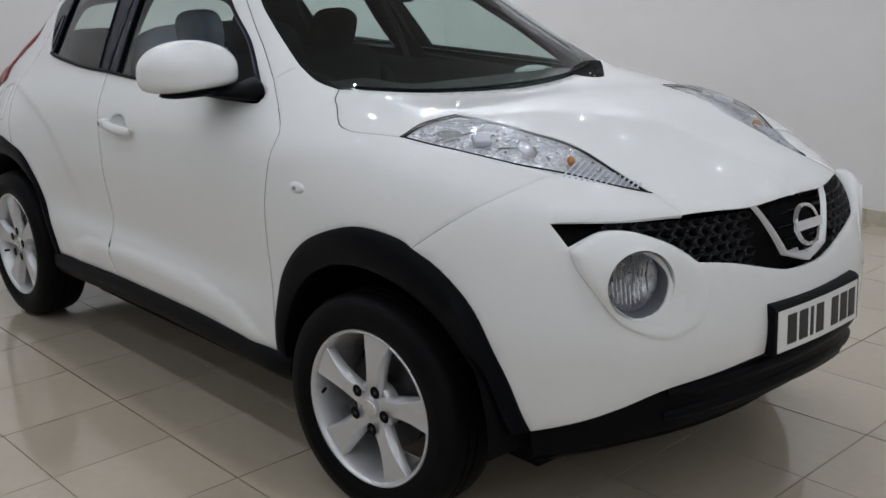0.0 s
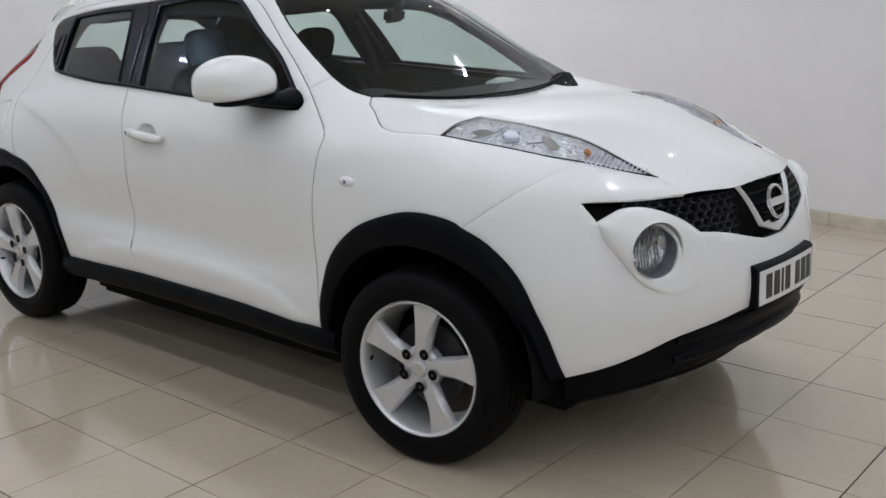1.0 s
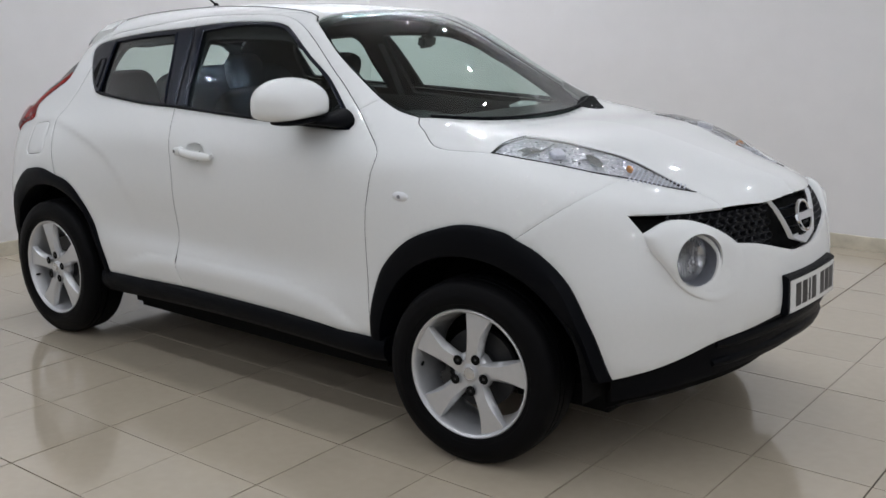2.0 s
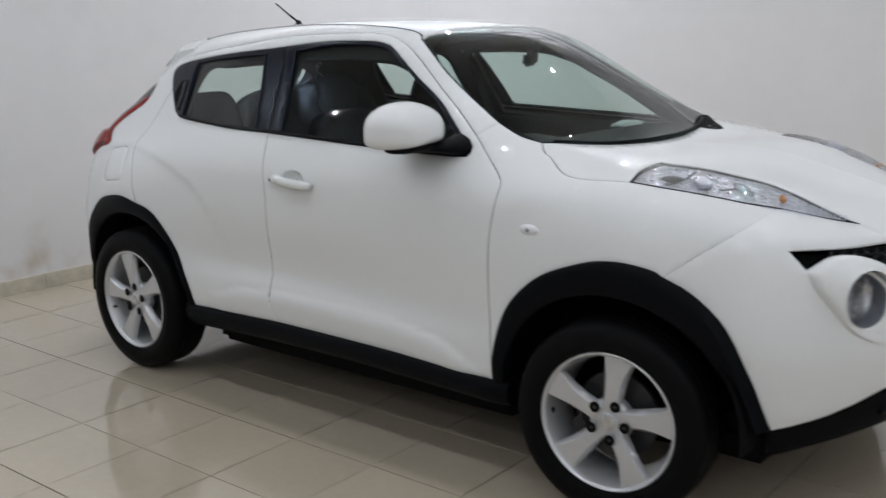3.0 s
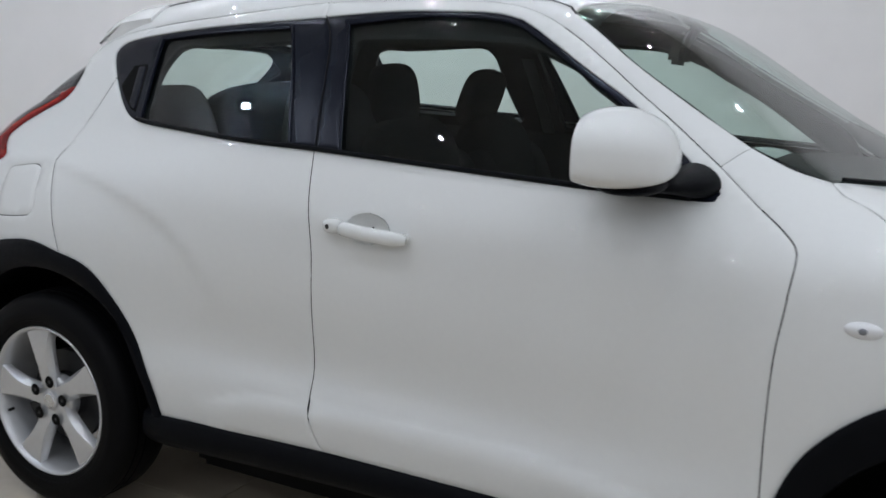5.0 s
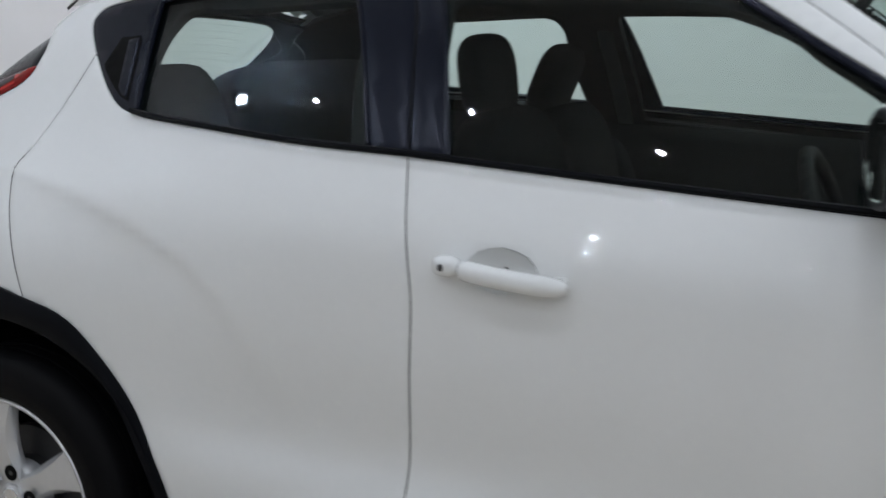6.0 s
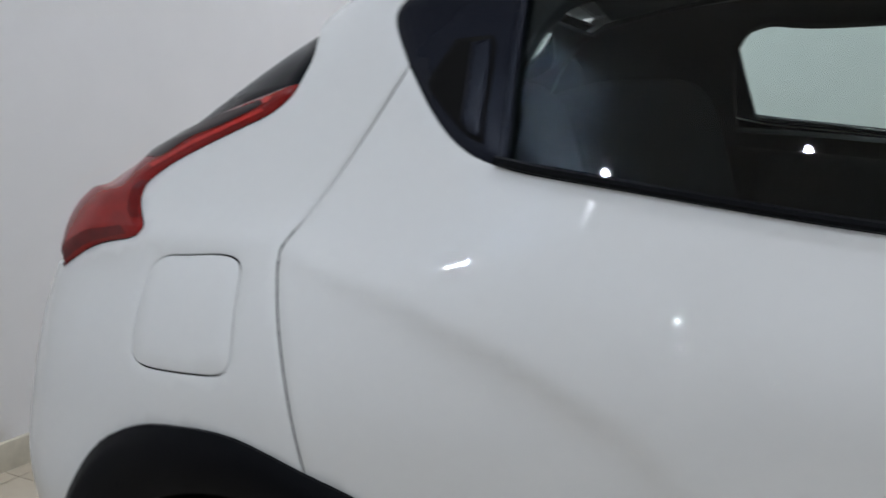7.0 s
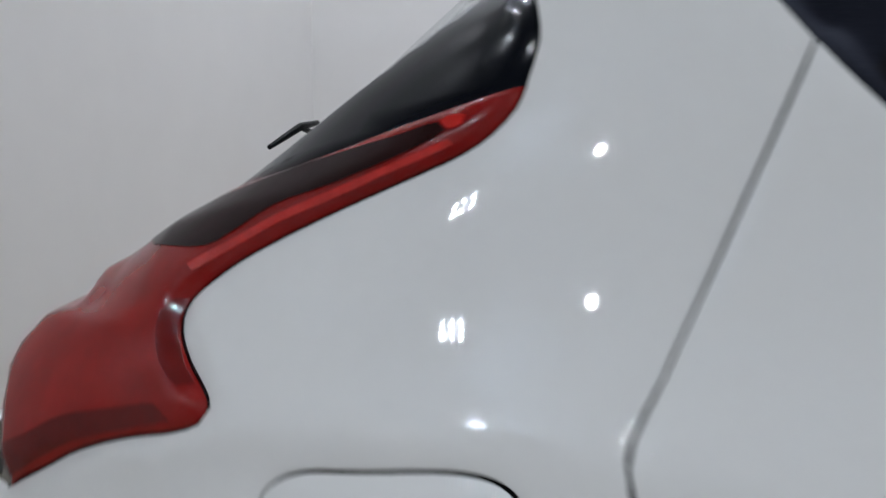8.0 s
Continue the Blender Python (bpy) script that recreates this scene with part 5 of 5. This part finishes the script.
STREAK = [(-1.456, .599, 1.202), (-1.498, .601, 1.182), (-1.541, .604, 1.163), (-1.585, .606, 1.142), (-1.616, .610, 1.124), (-1.654, .616, 1.102), (-1.649, .621, 1.099), (-1.612, .614, 1.121), (-1.581, .610, 1.139),
         (-1.537, .607, 1.159), (-1.495, .604, 1.179), (-1.453, .602, 1.199), (-1.456, .599, 1.202)]
NECK = [(-1.646, .635, 1.084), (-1.651, .642, 1.073), (-1.648, .654, 1.059), (-1.635, .670, 1.043), (-1.624, .679, 1.034), (-1.635, .680, 1.030), (-1.654, .667, 1.041), (-1.664, .651, 1.057), (-1.666, .639, 1.071), (-1.658, .634, 1.081), (-1.646, .635, 1.084)]
FOOT = [(-1.636, .694, 1.009), (-1.677, .690, .998), (-1.717, .686, .984), (-1.748, .684, .967), (-1.780, .675, .945), (-1.783, .668, .964), (-1.753, .676, .981), (-1.722, .678, .998), (-1.682, .682, 1.009), (-1.650, .686, 1.017), (-1.636, .694, 1.009)]
TIP_GLINT = [(-1.465, .588, 1.214), (-1.459, .587, 1.218), (-1.446, .590, 1.219), (-1.447, .594, 1.212), (-1.457, .594, 1.208), (-1.465, .588, 1.214)]
tails = panel("tail_lamp", [lens], lens_view, RED, car, "boomerang-shaped red tail lamp wrapping the corner", step=.007, rim=.02, gap=.0004, shape=lens_bulge)
panel("smoked_strip", [outline(STRIP, step=.012)], lens_view, DARK_RED, tails, "dark smoked strip", step=.006, rim=0, gap=0, lift=.0008, shape=lens_bulge)
# the lens's bright streak and tip glint are laid on in brighter red
panel("light_guide", [outline(STREAK, step=.012)], lens_view, BRIGHT_RED, tails, "bright red streak below the smoked strip", step=.006, rim=0, gap=0, lift=.0008, shape=lens_bulge)
panel("reflector", [outline(TIP_GLINT, step=.006)], lens_view, BRIGHT_RED, tails, "bright red patch for the glint at the tip", step=.004, rim=0, gap=0, lift=.0012, shape=lens_bulge)
panel("inner_band", [outline(NECK, step=.012)], lens_view, DEEP_RED, tails, "dark red inner band", step=.006, rim=0, gap=0, lift=.0008, shape=lens_bulge)
# inner shadow of the lower edge, coloured in with deep red
panel("lower_band", [outline(FOOT, step=.012)], lens_view, DEEP_RED, tails, "dark red band for the shade along the lower edge", step=.008, rim=0, gap=0, lift=.0008, shape=lens_bulge)
for s, tail in zip((1, -1), tails):
    bm = bmesh.new()
    q = [SKIN.cast(Vector((p[0], -p[1], p[2])), Vector(lens_view).normalized()) for p in TAIL_LOW]
    add_tube(bm, [(p.x, p.y * s, p.z) for p in spline([tuple(a - n * .001) for a, n in q], .01)], .0010, 8)
    from_bm("seal", bm, DARK_RED, tail)
# rear wiper tip, antenna, roof spoiler
bm = bmesh.new()
add_tube(bm, [(-1.79, .10, 1.128), (-1.785, .02, 1.140), (-1.772, -.08, 1.160)], [.007, .005, .0035], 8)
add_tube(bm, [(-1.768, -.04, 1.164), (-1.752, -.14, 1.168), (-1.765, -.205, 1.150)], [.0035, .005, .003], 8)
from_bm("rear_wiper", bm, PLASTIC, car, "black rear wiper")
bm = bmesh.new()
add_lathe(bm, [(.022, .018), (.020, .006), (.014, -.004), (.009, -.014), (.0005, -.016)], 20, pose(-1.0, 0, 1.558, -90))
add_tube(bm, [(-1.0, 0, 1.562), (-1.08, 0, 1.608), (-1.157, 0, 1.655)], [.006, .0045, .0035], 8)
from_bm("antenna", bm, RUBBER, car, "short black roof antenna")
bm = bmesh.new()
rings = []
for w in np.linspace(-.49, .49, 21):
    e = (abs(w) / .49) ** 3
    z = SKIN.cast(Vector((-1.18, w * .97, 1.5)), Vector((0, 0, -1)))[0].z
    rings.append([(-1.18, w, z + .001), (-1.30, w, z - .016), (-1.41 + .04 * e, w, z - .042 - .01 * e), (-1.475 + .08 * e, w, z - .066 - .01 * e), (-1.475 + .08 * e, w, z - .076 - .01 * e), (-1.40, w, z - .08), (-1.30, w, z - .065), (-1.18, w, z - .03)])
add_loft(bm, rings, True, True)
from_bm("roof_spoiler", bm, PAINT, car, "white spoiler over the rear window", smooth=50)
# fine roof gutter seal
for s in (1, -1):
    bm = bmesh.new()
    q = []
    for v in spline([(x, -w, z) for x, w, z in A_LOW[-1:] + A_HIGH[1:] + GUTTER[1:] + GUTTER_R[1:]], .05):
        loc, n = SKIN.cast(v, Vector((0, 1, -.7)).normalized())
        q.append((loc - n * .004))
    add_tube(bm, [(v.x, v.y * s, v.z) for v in q], .0035, 6)
    from_bm("roof_seal", bm, RUBBER, car)
    bm = bmesh.new()
    q = []
    for v in spline([(x, -w, z) for x, w, z in [(.195, .462, 1.505), (.10, .40, 1.529), (-.3, .395, 1.558), (-.9, .40, 1.535), (-1.25, .41, 1.49)]], .05):
        loc, n = SKIN.cast(v, Vector((0, 0, -1)))
        q.append((loc - n * .0015))
    add_tube(bm, [(v.x, v.y * s, v.z) for v in q], .004, 6)
    from_bm("roof_groove", bm, RUBBER, car)

# ---------------------------------------------------------------- mirrors and handles
for s in (1, -1):
    bm = bmesh.new()
    def cap_edge(a):
        c, d = math.cos(a), math.sin(a)
        if d >= 0:
            y, z = .166 * math.copysign(abs(c) ** .92, c), .088 * d ** .86
        else:
            y, z = .166 * math.copysign(abs(c) ** .36, c) * (1 - .05 * abs(d)), -.064 * abs(d) ** .38
            z -= .004 * max(0, -y / .172) ** 1.5 * abs(d)
        return y, z * (1 - .04 * max(0, y) / .172)     # y > 0: towards the door
    rings = []
    for q, depth in ((.02, 1), (.25, .985), (.45, .93), (.62, .84), (.76, .70), (.87, .52), (.95, .32), (.99, .12), (1, -.05), (.99, -.22), (.96, -.37), (.91, -.49), (.86, -.60), (.81, -.64), (.5, -.64), (.02, -.64)):
        ring = []
        for k in range(44):
            y, z = cap_edge(2 * math.pi * (k + .5) / 44)
            ring.append((.120 * depth, y * q, z * q - .024 * (1 - q)))
        rings.append(ring)
    add_loft(bm, rings, True, True)
    m = Matrix.Translation((.490, -.900, 1.213)) @ pose(0, 0, 0, 0, 0, 12)
    bmesh.ops.transform(bm, matrix=m, verts=bm.verts)
    for v in bm.verts:
        v.co.y *= s
    mir = from_bm("wing_mirror", bm, PAINT, car, "rounded white wing mirror on a black foot", smooth=70)
    bm = bmesh.new()
    bmesh.ops.create_uvsphere(bm, u_segments=32, v_segments=16, radius=1)
    for v in bm.verts:
        x, y, z = v.co
        v.co = Vector((.070 * x, .136 * math.copysign(abs(y) ** .8, y), .014 * z))
    bmesh.ops.transform(bm, matrix=Matrix.Translation((.515, -.888, 1.146)) @ pose(0, 0, 0, 1, 0, 12), verts=bm.verts)
    for v in bm.verts:
        v.co.y *= s
    from_bm("lower_shell", bm, PLASTIC, mir, smooth=70)
    bm = bmesh.new()
    rings = []
    for (x, y, z, a, b) in ((.53, -.87, 1.140, .040, .010), (.56, -.835, 1.140, .042, .014), (.585, -.805, 1.142, .042, .022), (.600, -.778, 1.143, .042, .029), (.606, -.735, 1.147, .048, .037)):
        rings.append([(x + a * math.cos(t) - .25 * b * math.sin(t), (y) * s, z + b * math.sin(t)) for t in (2 * math.pi * k / 20 for k in range(20))])
    add_loft(bm, rings, True, True)
    from_bm("foot", bm, PLASTIC, mir, "black plastic mirror foot", smooth=60)
    bm = bmesh.new()
    add_lathe(bm, [(.0005, 0), (1, 0), (1.04, -.04)], 32)
    for v in bm.verts:
        v.co = Vector((v.co.y * .05, v.co.x * .118, v.co.z * .055))
    bmesh.ops.transform(bm, matrix=Matrix.Translation((.409, -.902, 1.208)) @ pose(0, 0, 0, 0, 0, 12), verts=bm.verts)
    for v in bm.verts:
        v.co.y *= s
    from_bm("mirror_glass", bm, MIRROR, mir)
    bm = bmesh.new()
    ring = [(.002, .127 * math.cos(a), .062 * math.sin(a)) for a in (2 * math.pi * k / 32 for k in range(33))]
    add_tube(bm, ring, .007, 8)
    bmesh.ops.transform(bm, matrix=Matrix.Translation((.411, -.902, 1.208)) @ pose(0, 0, 0, 0, 0, 12), verts=bm.verts)
    for v in bm.verts:
        v.co.y *= s
    from_bm("mirror_rim", bm, PLASTIC, mir, "black rim round the mirror glass", smooth=60)
    if s < 0:                                     # the far mirror is folded against the door
        tagged(mir, "white wing mirror folded against the door")
        hinge = Matrix.Translation((.57, .80, 0))
        mir.matrix_basis = Matrix.Translation((-.03, -.02, -.20)) @ hinge @ pose(0, 0, 0, 0, 0, 80) @ hinge.inverted()

for s, d in zip((1, -1), doors):
    pts, rad = [], []
    for k in range(21):
        u = k / 20
        x = -.214 + .185 * u
        loc, n = SKIN.side(x, .969 - .010 * u)
        pts.append((x, (loc.y - .016 - .013 * math.sin(math.pi * u) ** .7) * s, .9705 - .010 * u))
        rad.append(.0165 * (.62 + .38 * min(1, 5 * u + .55, 5 * (1 - u)) ** .6) if 0 < k < 20 else .009)
    bm = bmesh.new()
    add_tube(bm, pts, rad, 16, flat=1.08)
    for x in (-.205, -.041):
        loc, n = SKIN.side(x, .966)
        add_box(bm, (x - .011, -.010, -.009), (x + .011, .02, .009), Matrix.Translation((0, loc.y * s - .002 * s, .966)), bevel=.004)
    handle = from_bm("door_handle", bm, PAINT, d, "white pull handle beside its lock", smooth=60)
    loc, n = SKIN.side(-.240, .972)
    blob("lock_cover", (-.240, (loc.y - .010) * s, .972), (.0235, .021, .0180), .75, PAINT, handle)
    blob("key_slot", (-.243, (loc.y - .0305) * s, .972), (.0055, .003, .0065), 1, DARK_METAL, handle)
    # scooped recess behind the handle
    rings = []
    c0 = Vector((-.147, 0, .973))
    for f, dep in ((1.03, -.0015), (.96, .004), (.75, .016), (.4, .024), (.05, .026)):
        ring = []
        for p in scoop:
            q = c0 + (Vector((p.x, 0, p.z)) - c0) * f
            loc, n = SKIN.side(q.x, q.z)
            ring.append((q.x, (loc.y + dep) * s, q.z))
        rings.append(ring)
    bm = bmesh.new()
    add_loft(bm, rings, True)
    from_bm("handle_recess", bm, PAINT, d, smooth=60)

# ---------------------------------------------------------------- cabin
lining = outline([(.24, 0, 1.515), (.20, .44, 1.49), (-.1, .46, 1.515), (-.6, .50, 1.50), (-1.1, .51, 1.43), (-1.32, .49, 1.40)], [(-1.32, .49, 1.40), (-1.36, 0, 1.45)], [(-1.36, 0, 1.45), (.24, 0, 1.515)])
panel("roof_lining", [lining], (0, .2, -1), TRIM_GREY, car, both=True, rim=0, lift=-.035)
side_all = outline([(.72, .71, 1.06), (.40, .79, 1.055), (-.360, .78, 1.075), (-.92, .735, 1.10), (-1.10, .69, 1.10)], [(-1.10, .69, 1.10), (-1.35, .62, 1.14), (-1.5, .58, 1.18)], [(-1.5, .58, 1.18), (-1.42, .52, 1.33), (-1.34, .50, 1.40)],
                   [(-1.34, .50, 1.40), (-.85, .50, 1.495), (-.35, .485, 1.528), (-.05, .46, 1.525), (.16, .465, 1.50)], [(.16, .465, 1.50), (.30, .525, 1.43), (.46, .57, 1.34), (.66, .61, 1.21), (.72, .71, 1.06)])
f_in = outline([(-.327, .779, 1.128), (-.117, .787, 1.117), (.091, .792, 1.107), (.296, .796, 1.098), (.58, .765, 1.085)], [(.58, .765, 1.085), (.62, .745, 1.12), (.45, .655, 1.270), (.30, .605, 1.357), (.24, .577, 1.390), (.12, .555, 1.430), (.06, .556, 1.439), (-.025, .561, 1.441)],
               [(-.025, .561, 1.441), (-.131, .568, 1.441), (-.362, .582, 1.433)], [(-.362, .582, 1.433), (-.375, .589, 1.424), (-.355, .681, 1.292), (-.327, .779, 1.128)])
r_in = outline([(-.495, .755, 1.145), (-.518, .715, 1.22), (-.533, .682, 1.284), (-.538, .655, 1.326), (-.543, .616, 1.384), (-.566, .592, 1.415), (-.593, .585, 1.422)], [(-.593, .585, 1.422), (-.859, .583, 1.402), (-.975, .568, 1.402)],
               [(-.975, .568, 1.402), (-1.018, .575, 1.39), (-1.04, .588, 1.36), (-1.054, .602, 1.33), (-1.062, .635, 1.28), (-1.058, .69, 1.155)], [(-1.058, .69, 1.155), (-.70, .74, 1.148), (-.495, .755, 1.145)])
panel("pillar_trim", [side_all, f_in, r_in], (0, 1, -.4), TRIM, car, rim=.02, lift=-.03, gap=0)
boot = outline([(-1.15, .76, 1.05), (-1.25, .66, 1.17), (-1.40, .60, 1.215), (-1.58, .565, 1.165), (-1.76, .56, 1.07)], [(-1.76, .56, 1.07), (-1.84, .66, .93), (-1.80, .74, .70)], [(-1.80, .74, .70), (-1.45, .84, .86), (-1.15, .85, .84)], [(-1.15, .85, .84), (-1.15, .76, 1.05)])
panel("boot_trim", [boot], (.4, 1, -.25), TRIM, car, rim=0, lift=-.04, gap=0)
bm = bmesh.new()
add_box(bm, (-1.70, -.66, .30), (.75, .66, .42), bevel=.03)
from_bm("cabin_floor", bm, TRIM, car)
for s, d in ((1, doors[0]), (-1, doors[1])):
    bm = bmesh.new()
    rings = []
    for k in range(12):
        x = -1.0 + 1.7 * k / 11
        rings.append([(x, -(.735 - .05 * max(0, -x - .5)) * s, 1.08), (x, -(.69 - .05 * max(0, -x - .5)) * s, 1.095), (x, -.66 * s, 1.06), (x, -.69 * s, .80), (x, -.66 * s, .72), (x, -.70 * s, .42), (x, -.75 * s, .42)])
    add_loft(bm, rings, True, True)
    from_bm("door_trim", bm, TRIM, car, smooth=50)
bm = bmesh.new()
rings = []
for w in np.linspace(-.66, .66, 23):
    hood = .045 * math.exp(-((w + .36) / .17) ** 2)
    e = 1 - .25 * (w / .66) ** 2
    rings.append([(.92 - .10 * (w / .66) ** 2, w, 1.075), (.80, w, 1.095), (.62, w, 1.105 + hood), (.50, w, 1.09 + hood * .9), (.44, w, 1.05), (.42, w, .93), (.50, w, .72), (.80, w, .60), (.92, w, .70)])
add_loft(bm, rings, True, True)
from_bm("dashboard", bm, TRIM, car, "dark grey moulded dashboard", smooth=50)
bm = bmesh.new()
for k in range(36):
    a, b = 2 * math.pi * k / 36, 2 * math.pi * (k + 1) / 36
    add_tube(bm, [(0, .182 * math.cos(a), .182 * math.sin(a)), (0, .182 * math.cos(b), .182 * math.sin(b))], .014, 8, caps=False)
add_box(bm, (-.01, -.07, -.06), (.03, .07, .05), bevel=.015)
for y0, y1 in ((-.18, -.06), (.06, .18)):
    add_box(bm, (-.008, y0, -.018), (.012, y1, .014), bevel=.004)
add_box(bm, (-.008, -.018, -.18), (.012, .018, -.05), bevel=.004)
bmesh.ops.transform(bm, matrix=pose(.33, -.36, .985, 0, -22, 0), verts=bm.verts)
from_bm("steering_wheel", bm, TRIM, car, "black three-spoke steering wheel", smooth=50)


def seat(y, x, low, nod):
    """A front seat: cushion, bolstered backrest and a narrower headrest on two posts."""
    root = new("seat")
    root.parent = car
    blob("seat_cushion", (x + .12, y, .62 - low), (.27, .25, .09), .55, FABRIC, root)
    blob("backrest", (x - .14, y, .90 - low), (.075, .225, .31), .55, FABRIC, root, pose(0, 0, 0, 0, -14, 0))
    for d in (-.19, .19):
        blob("side_bolster", (x - .11, y + d, .86 - low), (.085, .05, .25), .7, FABRIC, root, pose(0, 0, 0, 0, -14, 0))
    blob("headrest", (x - .245, y, 1.262 - low), (.042, .098 + .02 * nod, .088 + .012 * nod), .62, FABRIC, root, pose(0, 0, 0, 0, -10 + 30 * nod, 0))
    for d in (-.05, .05):
        bm = bmesh.new()
        add_tube(bm, [(x - .225, y + d, 1.15 - low), (x - .24, y + d, 1.24 - low)], .006, 8)
        from_bm("headrest_post", bm, SATIN, root)
    tagged(root, "dark fabric front seat with headrest")


seat(-.36, -.14, 0, 0)
seat(.36, -.24, .035, 1)
for sd in (1, -1):                                # belts hanging at the centre pillars
    bm = bmesh.new()
    rings = [[(x - .022, -w * sd, z), (x + .022, -w * sd, z), (x + .022, -(w - .002) * sd, z), (x - .022, -(w - .002) * sd, z)]
             for x, w, z in ((-.43, .60, 1.36), (-.40, .66, 1.22), (-.37, .70, 1.08), (-.36, .705, .90))]
    add_loft(bm, rings, True, True)
    from_bm("seat_belt", bm, TRIM_GREY, car, "grey seat belt strap")
bench = blob("rear_bench", (-.80, 0, .66), (.25, .62, .10), .5, FABRIC, car, label="dark fabric rear bench seat")
for y, hw in ((-.468, .146), (.150, .460)):
    blob("backrest", (-1.08, y, .985), (.075, hw, .275), .42, FABRIC, bench, pose(0, 0, 0, 0, -16, 0))
bm = bmesh.new()
add_box(bm, (-1.72, -.60, .84), (-1.15, .60, .87), bevel=.008)
from_bm("parcel_shelf", bm, TRIM, car)
bm = bmesh.new()
add_box(bm, (-.016, -.110, -.029), (.016, .110, .029), bevel=.012)
bmesh.ops.transform(bm, matrix=pose(.27, .14, 1.397, 0, 8, 26), verts=bm.verts)
inner_mirror = from_bm("interior_mirror", bm, TRIM, car, "black interior mirror behind the windscreen")
bm = bmesh.new()
add_tube(bm, [(.275, .14, 1.41), (.29, .155, 1.44), (.31, .16, 1.475)], .016, 8)
from_bm("mirror_stem", bm, TRIM, inner_mirror)
# wipers and cowl at the windscreen's base
for y0, y1 in ((-.55, .02), (-.02, .50)):
    bm = bmesh.new()
    q = []
    for k in range(9):
        y = y0 + (y1 - y0) * k / 8
        loc, n = SKIN.cast(Vector((.985 - .40 * y * y, y, 1.3)), Vector((.0, 0, -1)))
        q.append(loc + n * .002)
    add_tube(bm, q, .005, 8)
    from_bm("wiper", bm, PLASTIC, car, "black windscreen wiper")
bm = bmesh.new()
rings = []
for w in np.linspace(-.60, .60, 25):
    a, n = SKIN.cast(Vector((1.015 - .44 * w * w, -w, 1.3)), Vector((0, 0, -1)))
    rings.append([(a.x - .005, -w, a.z - .010), (a.x - .05, -w, a.z - .006), (a.x - .05, -w, a.z - .03), (a.x - .005, -w, a.z - .03)])
add_loft(bm, rings, True, True)
from_bm("cowl", bm, PLASTIC, car, smooth=50)
vent = outline([(.94, .33, 1.126), (1.008, .42, 1.119), (.998, .452, 1.119), (.915, .545, 1.133), (.855, .60, 1.15)], [(.855, .60, 1.15), (.865, .50, 1.15), (.90, .40, 1.14), (.94, .33, 1.126)])
link_data("cowl_vent", conform([vent], (-.3, .2, -1), rim=.003, lift=.0010, gap=0, step=.02), SHADOW_GAP, car, -1, "black plastic vent beside the windscreen")

# ---------------------------------------------------------------- floor tiles
PITCH, GX, GY, SKEW = .4145, -.02, -1.015, -.045
meshes = {}


def joint(k):
    """Half the width of a joint: every other one is laid tighter."""
    return .0030 if k % 2 == 0 else .0017


def tile_mesh(x0, x1, y0, y1):
    key = tuple(round(v, 4) for v in (x0, x1, y0, y1))
    if key not in meshes:
        me = bpy.data.meshes.new("tile")
        top = [(x0, y0), (x1, y0), (x1, y1), (x0, y1)]
        v = [(x + SKEW * y, y, z) for z in (-.010, 0.0) for x, y in top]
        me.from_pydata(v, [], [(4, 5, 6, 7)] + [(i, (i + 1) % 4, 4 + (i + 1) % 4, 4 + i) for i in range(4)])
        me.materials.append(TILE)
        meshes[key] = me
    return meshes[key]


rest_v, rest_f, made = [], [], 0
for i in range(-9, 19):
    for j in range(-22, 12):
        cy = GY + (j + .5) * PITCH
        cx = GX + (i + .5) * PITCH + SKEW * (cy - GY)
        h = PITCH / 2
        x0, x1 = max(cx - h, X0 - .01) - cx + joint(i), min(cx + h, X1 + .01) - cx - joint(i + 1)
        y0, y1 = max(cy - h, Y0 - .01) - cy + joint(j), min(cy + h, Y1 + .01) - cy - joint(j + 1)
        if x1 - x0 < .02 or y1 - y0 < .02:
            continue
        me = tile_mesh(x0, x1, y0, y1)
        near = -3.2 < cx < 3.3 and -2.7 < cy < 3.4 and not (-1.0 < cx < 1.0 and -.35 < cy < .75)
        if near and made < 300:
            o = new("tile", me)
            o.parent = floor
            o.location = (cx, cy, random.uniform(-.0004, 0))
            o.rotation_euler = (random.uniform(-.0007, .0007), random.uniform(-.0007, .0007), 0)
            made += 1
        else:
            k = len(rest_v)
            rest_v += [(v.co.x + cx, v.co.y + cy, v.co.z) for v in me.vertices]
            rest_f += [tuple(k + n for n in p.vertices) for p in me.polygons]
me = bpy.data.meshes.new("tiles")
me.from_pydata(rest_v, [], rest_f)
me.materials.append(TILE)
tiles = new("tiles", me)
tiles.parent = floor
tagged(tiles, "polished beige floor tiles", kind="stuff")
